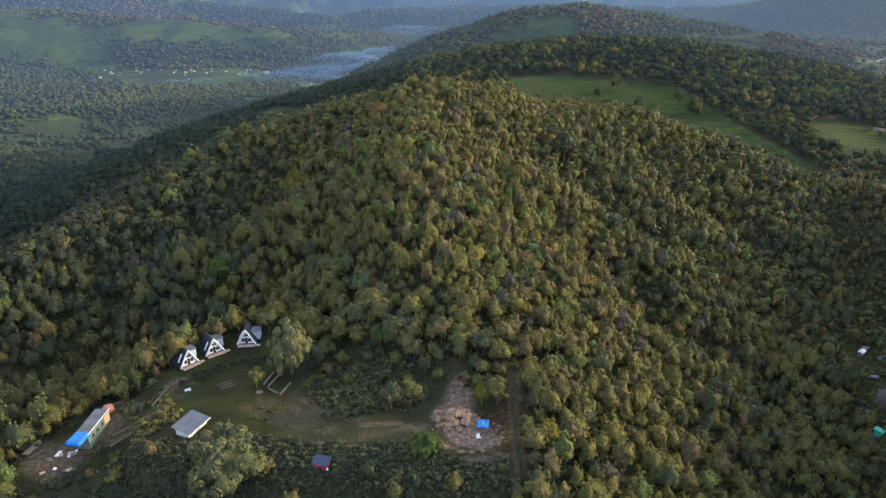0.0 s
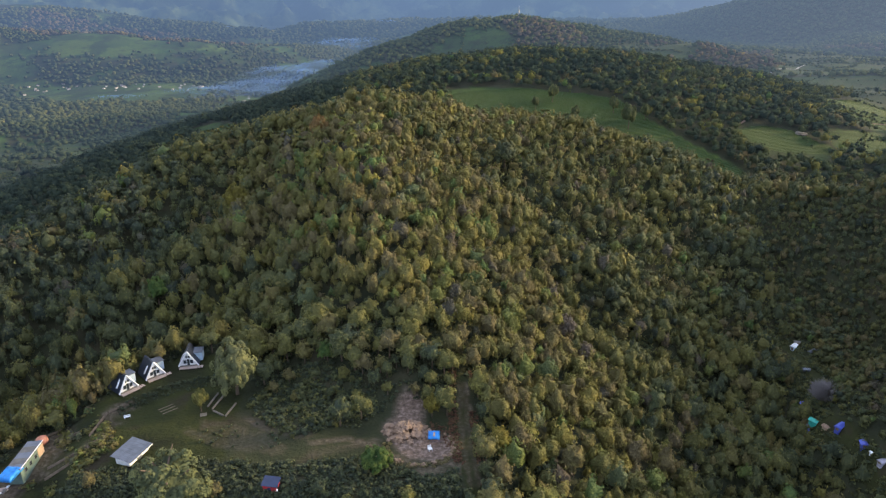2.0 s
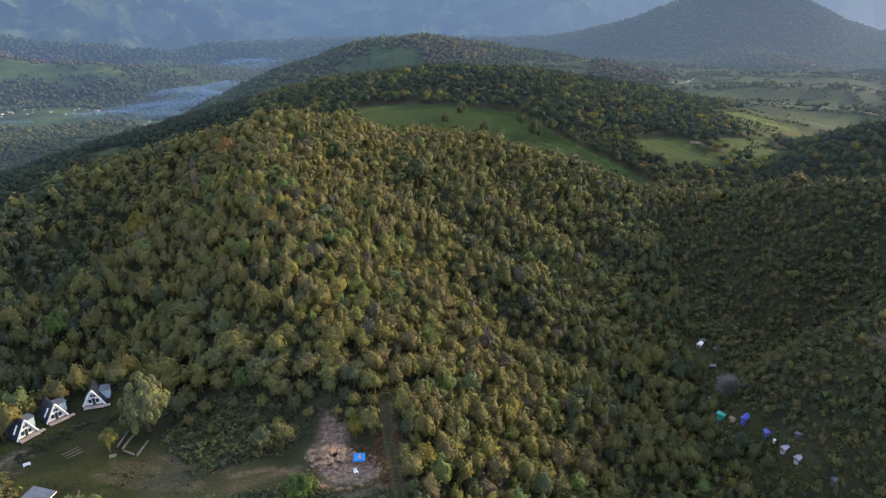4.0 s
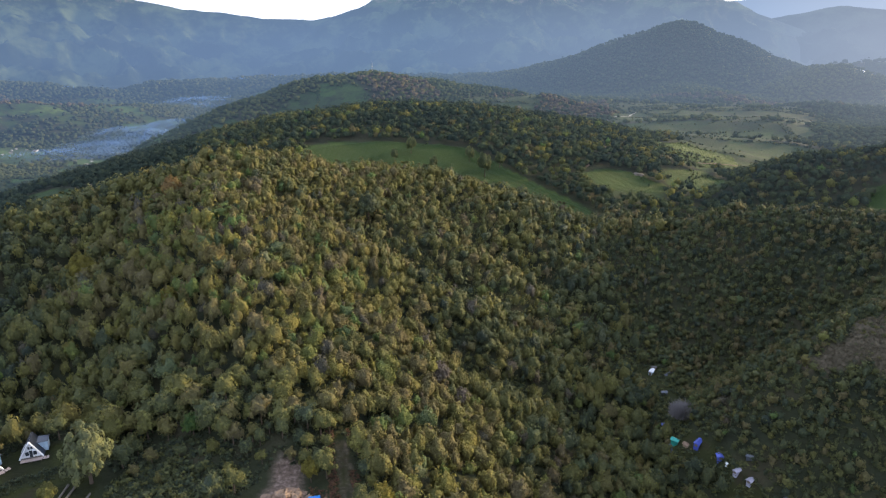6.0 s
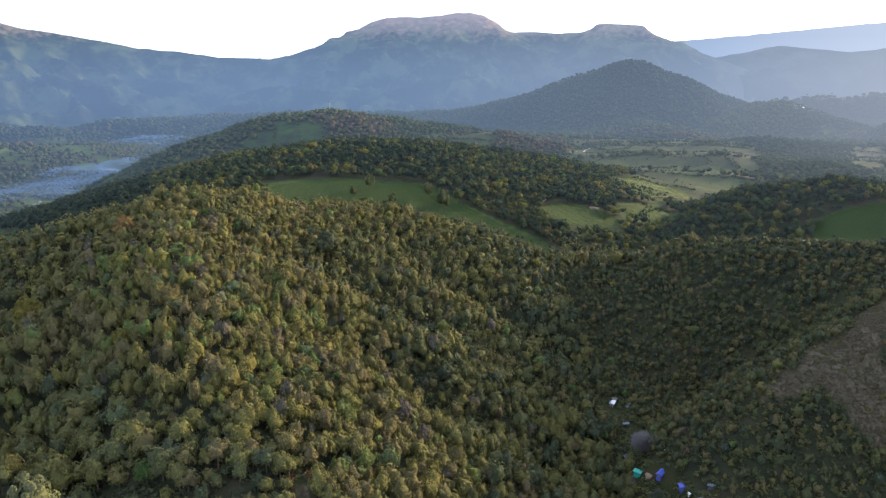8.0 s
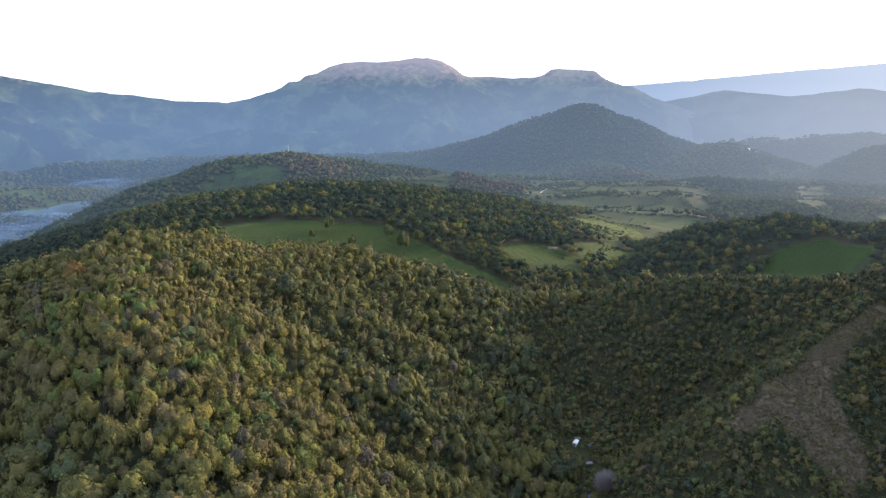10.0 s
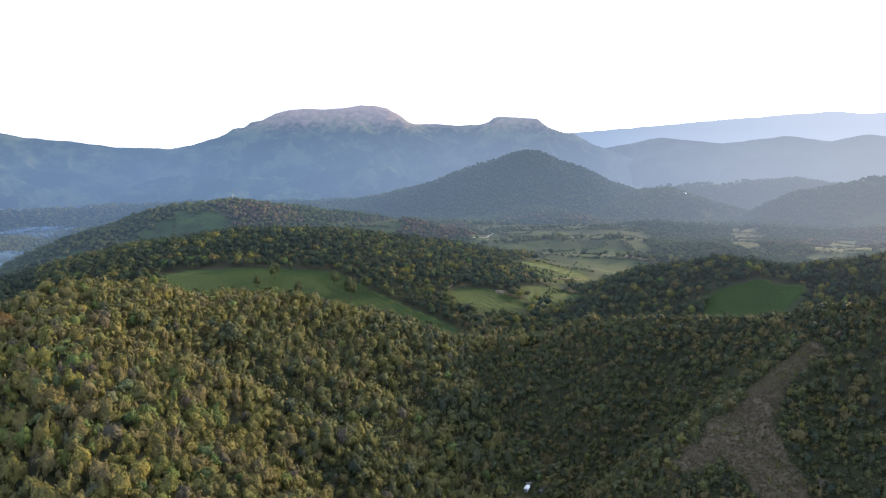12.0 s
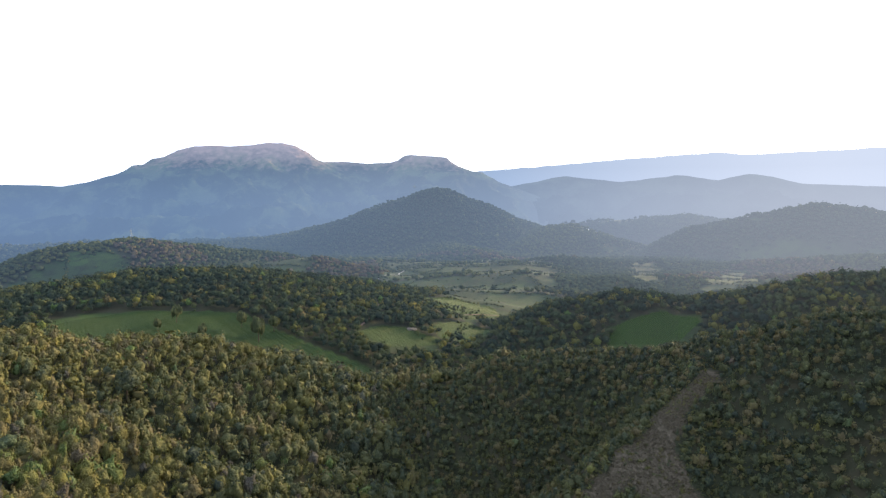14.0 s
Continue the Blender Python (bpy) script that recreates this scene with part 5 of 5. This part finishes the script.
# dark weeds added to stand for the shaded face of the bank
shrubs(lambda x, y: (np.abs(bank_line(x, y)) < 0.85) & (x < -38) & (x > -60), 3200, (-61, -37, 128, 148), (0.25, 0.62), "dark weeds added as shade on the grass bank below the cabins", (0.02, 0.14))
M_DRY = foliage("dry_scrub_leaves", fixed=(0.150, 0.122, 0.088))
x, y = rng.uniform(145, 225, 13000), rng.uniform(108, 152, 13000)
ok = (cover(x, y) < 0.5) & (wobble(x / 4, y / 4, 72, 3) > -0.7)
x, y = x[ok], y[ok]
R = rng.uniform(0.2, 0.7, len(x))
plant("dry_scrub", x, y, R, R * 0.8, rng.uniform(0, 1, len(x)), shrub_set, rng, M_DRY,
      "brown dry scrub and grass on the bare spur", "scrub", 0.2)
M_RUST = foliage("rust_bracken_leaves", fixed=(0.165, 0.070, 0.048))
x, y = rng.uniform(4, 20, 2400), rng.uniform(103, 138, 2400)
beside = np.abs(along(x, y, [(15, 104), (14.8, 112), (15.2, 128), (16.4, 138)]) - 2.3)
ok = ((beside < 0.9) & (wobble(x / 3, y / 3, 61, 2) > -0.35)) | ((along(x, y, [(8, 121), (11, 119), (12.5, 114)]) < 1.6) & (rng.random(2400) < 0.5))
x, y = x[ok], y[ok]
R = rng.uniform(0.22, 0.6, len(x))
plant("bracken", x, y, R, R * 0.8, np.full(len(x), 0.5), shrub_set, rng, M_RUST, "dry rust-brown bracken along the track and dig", "bracken", 0.25)
M_STRAW = foliage("straw_grass_leaves", fixed=(0.200, 0.165, 0.075))
x, y = rng.uniform(-4, 16, 1500), rng.uniform(105, 124, 1500)
rim = np.abs(np.hypot((x - 5.5) / 7.2, (y - 114.6) / 5.9) - 1.0)
ok = (rim < 0.12) & (y < 117)
x, y = x[ok], y[ok]
R = rng.uniform(0.2, 0.55, len(x))
plant("dry_grass", x, y, R, R * 0.8, np.full(len(x), 0.5), shrub_set, rng, M_STRAW, "straw-coloured dry grass tufts on the rim of the dig", "grass", 0.25)


shrubs(lambda x, y: (cover(x, y) > 0.5) & ~low_growth(x, y), 5200, (62, 205, 95, 225), (0.8, 1.7), "dark undergrowth between the trees of the gully", (0.12, 0.45))


def tea_rows(field, spacing, seed):
    """Hedges of clipped tea that follow the slope across a field."""
    px, py = np.array([p[0] for p in field], float), np.array([p[1] for p in field], float)
    verts, faces = [], []
    for yy in np.arange(py.min(), py.max(), spacing):
        xs = np.arange(px.min(), px.max(), 3.0)
        ys = yy + 9 * np.sin(xs / 37 + seed) + 0.25 * (xs - px.mean())
        zs = height(xs, ys)
        ok = in_polygon(xs, ys, field)
        for k in range(len(xs) - 1):
            if not (ok[k] and ok[k + 1]):
                continue
            b0 = len(verts)
            for q in (k, k + 1):
                w = spacing * 0.485
                verts += [(xs[q], ys[q] - w, zs[q] - 0.1), (xs[q], ys[q] - w * 0.9, zs[q] + 0.14), (xs[q], ys[q] + w * 0.9, zs[q] + 0.14), (xs[q], ys[q] + w, zs[q] - 0.1)]
            for s in range(3):
                faces.append((b0 + s, b0 + 4 + s, b0 + 5 + s, b0 + 1 + s))
    ob = raw_mesh("tea_rows", np.array(verts), np.array(faces), M_TEA, False)
    paint(ob, "leaf", np.random.default_rng(seed).uniform(0.05, 0.32, len(verts)))
    return tagged(ob, "clipped green tea hedges in curving rows", "tea", kind="stuff")


M_TEA = foliage("tea_leaves", fixed=(0.048, 0.100, 0.020))
for k, (field, gap) in enumerate(((TEA_FIELD, 1.7), (BARE_FIELD, 1.8), (RIDGE_FIELD, 1.9), (LOWER_FIELD, 1.9), (SLOPE_FIELD, 1.3))):
    tea_rows(field, gap, k)

# ---- far things ----
mast = thing("mast", 208, 1080, ground_at(208, 1080), 0, "thin lattice radio mast on the green hill", "mast")
for k in range(3):
    a = k * 2.094
    bm = bmesh.new()
    rod(bm, (1.5 * math.cos(a), 1.5 * math.sin(a), -1), (0.25 * math.cos(a), 0.25 * math.sin(a), 17), 0.16, 5, 0.10)
    part("leg", bm, M_STEEL, mast)
for k in range(9):
    z0, r0 = 1.8 * k, 1.5 - 0.13 * k
    bm = bmesh.new()
    for q in range(3):
        a, c = q * 2.094, (q + 1) * 2.094
        rod(bm, (r0 * math.cos(a), r0 * math.sin(a), z0), ((r0 - 0.13) * math.cos(c), (r0 - 0.13) * math.sin(c), z0 + 1.8), 0.07, 4)
    part("brace", bm, M_STEEL, mast)


def village_house():
    e = thing("house", 0, 0, 0, 0, "small pale village house with a sheet roof", "house", "houses of the valley village")
    part("wall", boxed(-3.5, 3.5, -5, 5, -1.5, 3.2, bevel=0.05), M_PLASTER, e)
    for s in (-1, 1):
        pts = [(s * 4.1, -5.6, 3.0), (s * 4.1, 5.6, 3.0), (0, 5.6, 5.0), (0, -5.6, 5.0)]
        part("roof_panel", slab(pts if s > 0 else pts[::-1], 0.12), M_TILE, e)
    for yk in (-3, 0, 3):
        part("window", boxed(3.5, 3.56, yk - 0.6, yk + 0.6, 1.0, 2.3, bevel=0.02), M_GLASS, e)
    return e


rng = np.random.default_rng(41)
house = village_house()
HOUSE_SIZE = Matrix.Scale(0.62, 4)
SPOTS = [(-640, 1435, 34, 16), (-504, 1413, 30, 14), (-366, 1403, 36, 14), (-235, 1290, 34, 12), (-341, 1080, 16, 5), (-150, 1560, 30, 6)]
first = True
for cx, cy, spread, count in SPOTS:
    for k in range(count):
        x, y = cx + rng.normal(0, spread), cy + rng.normal(0, spread * 0.7)
        m = pose(x, y, ground_at(x, y), 0, 0, rng.uniform(0, 180)) @ HOUSE_SIZE @ Matrix.Scale(rng.uniform(0.7, 1.2), 4)
        if first:
            house.matrix_basis, first = m, False
        else:
            copy_thing(house, m)
works = thing("factory", 1301, 1206, ground_at(1301, 1206), 40, "long white works building among far tea hills", "factory")
works.scale = (0.5, 0.5, 0.4)
part("wall", boxed(-16, 16, -7, 7, -14, 9), M_WHITE, works)
part("roof", slab([(-17, -8, 9), (17, -8, 9), (17, 8, 11), (-17, 8, 11)], 0.4), M_WHITE, works)


def ribbon(name, points, width, mat, label, category, lift=0.6):
    pts = np.array(points, float)
    f = np.concatenate([[0], np.cumsum(np.hypot(*np.diff(pts, axis=0).T))])
    s = np.arange(0, f[-1], 6.0)
    x, y = np.interp(s, f, pts[:, 0]), np.interp(s, f, pts[:, 1])
    dx, dy = np.gradient(x), np.gradient(y)
    q = np.hypot(dx, dy)
    nx, ny = -dy / q, dx / q
    v = []
    for side in (-1, 1):
        ax, ay = x + side * nx * width / 2, y + side * ny * width / 2
        v.append(np.stack([ax, ay, height(ax, ay) + lift], -1))
    n = len(x)
    verts = np.concatenate(v)
    i = np.arange(n - 1)
    ob = raw_mesh(name, verts, np.stack([i, i + 1, i + 1 + n, i + n], -1), mat)
    return tagged(ob, label, category, kind="structure")


M_ROAD = plain("pale_dirt_road", (0.13, 0.10, 0.085), 0.9, 0.1, 0.2, 0.3)
M_RIVER = plain("pale_wet_gravel", (0.26, 0.27, 0.28), 0.85, 0.2, 0.1, 0.25, relief=0)
ribbon("road", [(232, 430), (250, 446), (266, 448), (290, 446), (330, 474), (356, 470), (412, 486)], 1.5, M_ROAD, "pinkish dirt road round the tea hill", "road")
ribbon("road", [(489, 852), (505, 868), (540, 880), (560, 908), (580, 926)], 2.2, M_RIVER, "pale wet road in the tea valley", "road")
ribbon("road", [(600, 830), (640, 812), (690, 800), (720, 776)], 2.6, M_ROAD, "dirt road through the tea valley", "road")

patch = part("rock_outcrop", lumpy(4.0, 0.25, 9, 3, 0.6), M_CONCRETE)
patch.matrix_basis = pose(271, 424, ground_at(271, 424) - 0.2, 0, 0, 30)
tagged(patch, "bare pale rock outcrop in the tea slope", "rock")

# ---- mist in the valley ----
m = bpy.data.materials.new("mist")
m.use_nodes = True
t = m.node_tree
b = t.nodes["Principled BSDF"]
b.inputs["Base Color"].default_value = (0.15, 0.26, 0.47, 1)
b.inputs["Roughness"].default_value = 1.0
b.inputs["Specular IOR Level"].default_value = 0.0
n = noise_node(t, 4.5, 5, 0.6, "Generated")
edge = attribute(t, "edge")
alpha = math_node(t, 'MULTIPLY', math_node(t, 'MULTIPLY', math_node(t, 'MULTIPLY', edge, edge), 0.30), math_node(t, 'MAXIMUM', math_node(t, 'MULTIPLY', math_node(t, 'SUBTRACT', n.outputs[0], 0.36), 3.4), 0.0))
t.links.new(math_node(t, 'MINIMUM', alpha, 0.5), b.inputs["Alpha"])
MISTS = [(-215, 1420, 190, 190, 9), (-140, 1720, 150, 330, 10), (-300, 1340, 170, 110, 6), (-470, 1290, 80, 46, 4), (-80, 2150, 200, 300, 12), (-220, 1560, 120, 240, 16),
         (-170, 1500, 90, 130, 24), (31, 2515, 70, 60, 8), (150, 2560, 50, 40, 6), (-511, 2483, 60, 40, 6)]
for cx, cy, sx_, sy_, up in MISTS:
    n_ = 20
    u, v = np.meshgrid(np.linspace(-1, 1, n_), np.linspace(-1, 1, n_))
    x, y = cx + u * sx_, cy + v * sy_
    q = np.clip(1 - np.hypot(u, v), 0, 1)
    z = height(np.full(x.shape, float(cx)), np.full(x.shape, float(cy))) + 3 + up * q + 2 * wobble(x / 40, y / 40, 6, 2)
    i = np.arange(n_ * n_).reshape(n_, n_)
    quads = np.stack([i[:-1, :-1], i[:-1, 1:], i[1:, 1:], i[1:, :-1]], -1).reshape(-1, 4)
    ob = raw_mesh("mist", np.stack([x, y, z], -1).reshape(-1, 3), quads, m)
    paint(ob, "edge", smooth(q, 0, 0.75).ravel())
    ob.visible_shadow = False
    tagged(ob, "low bank of bluish morning mist in the valley", "mist", kind="stuff")
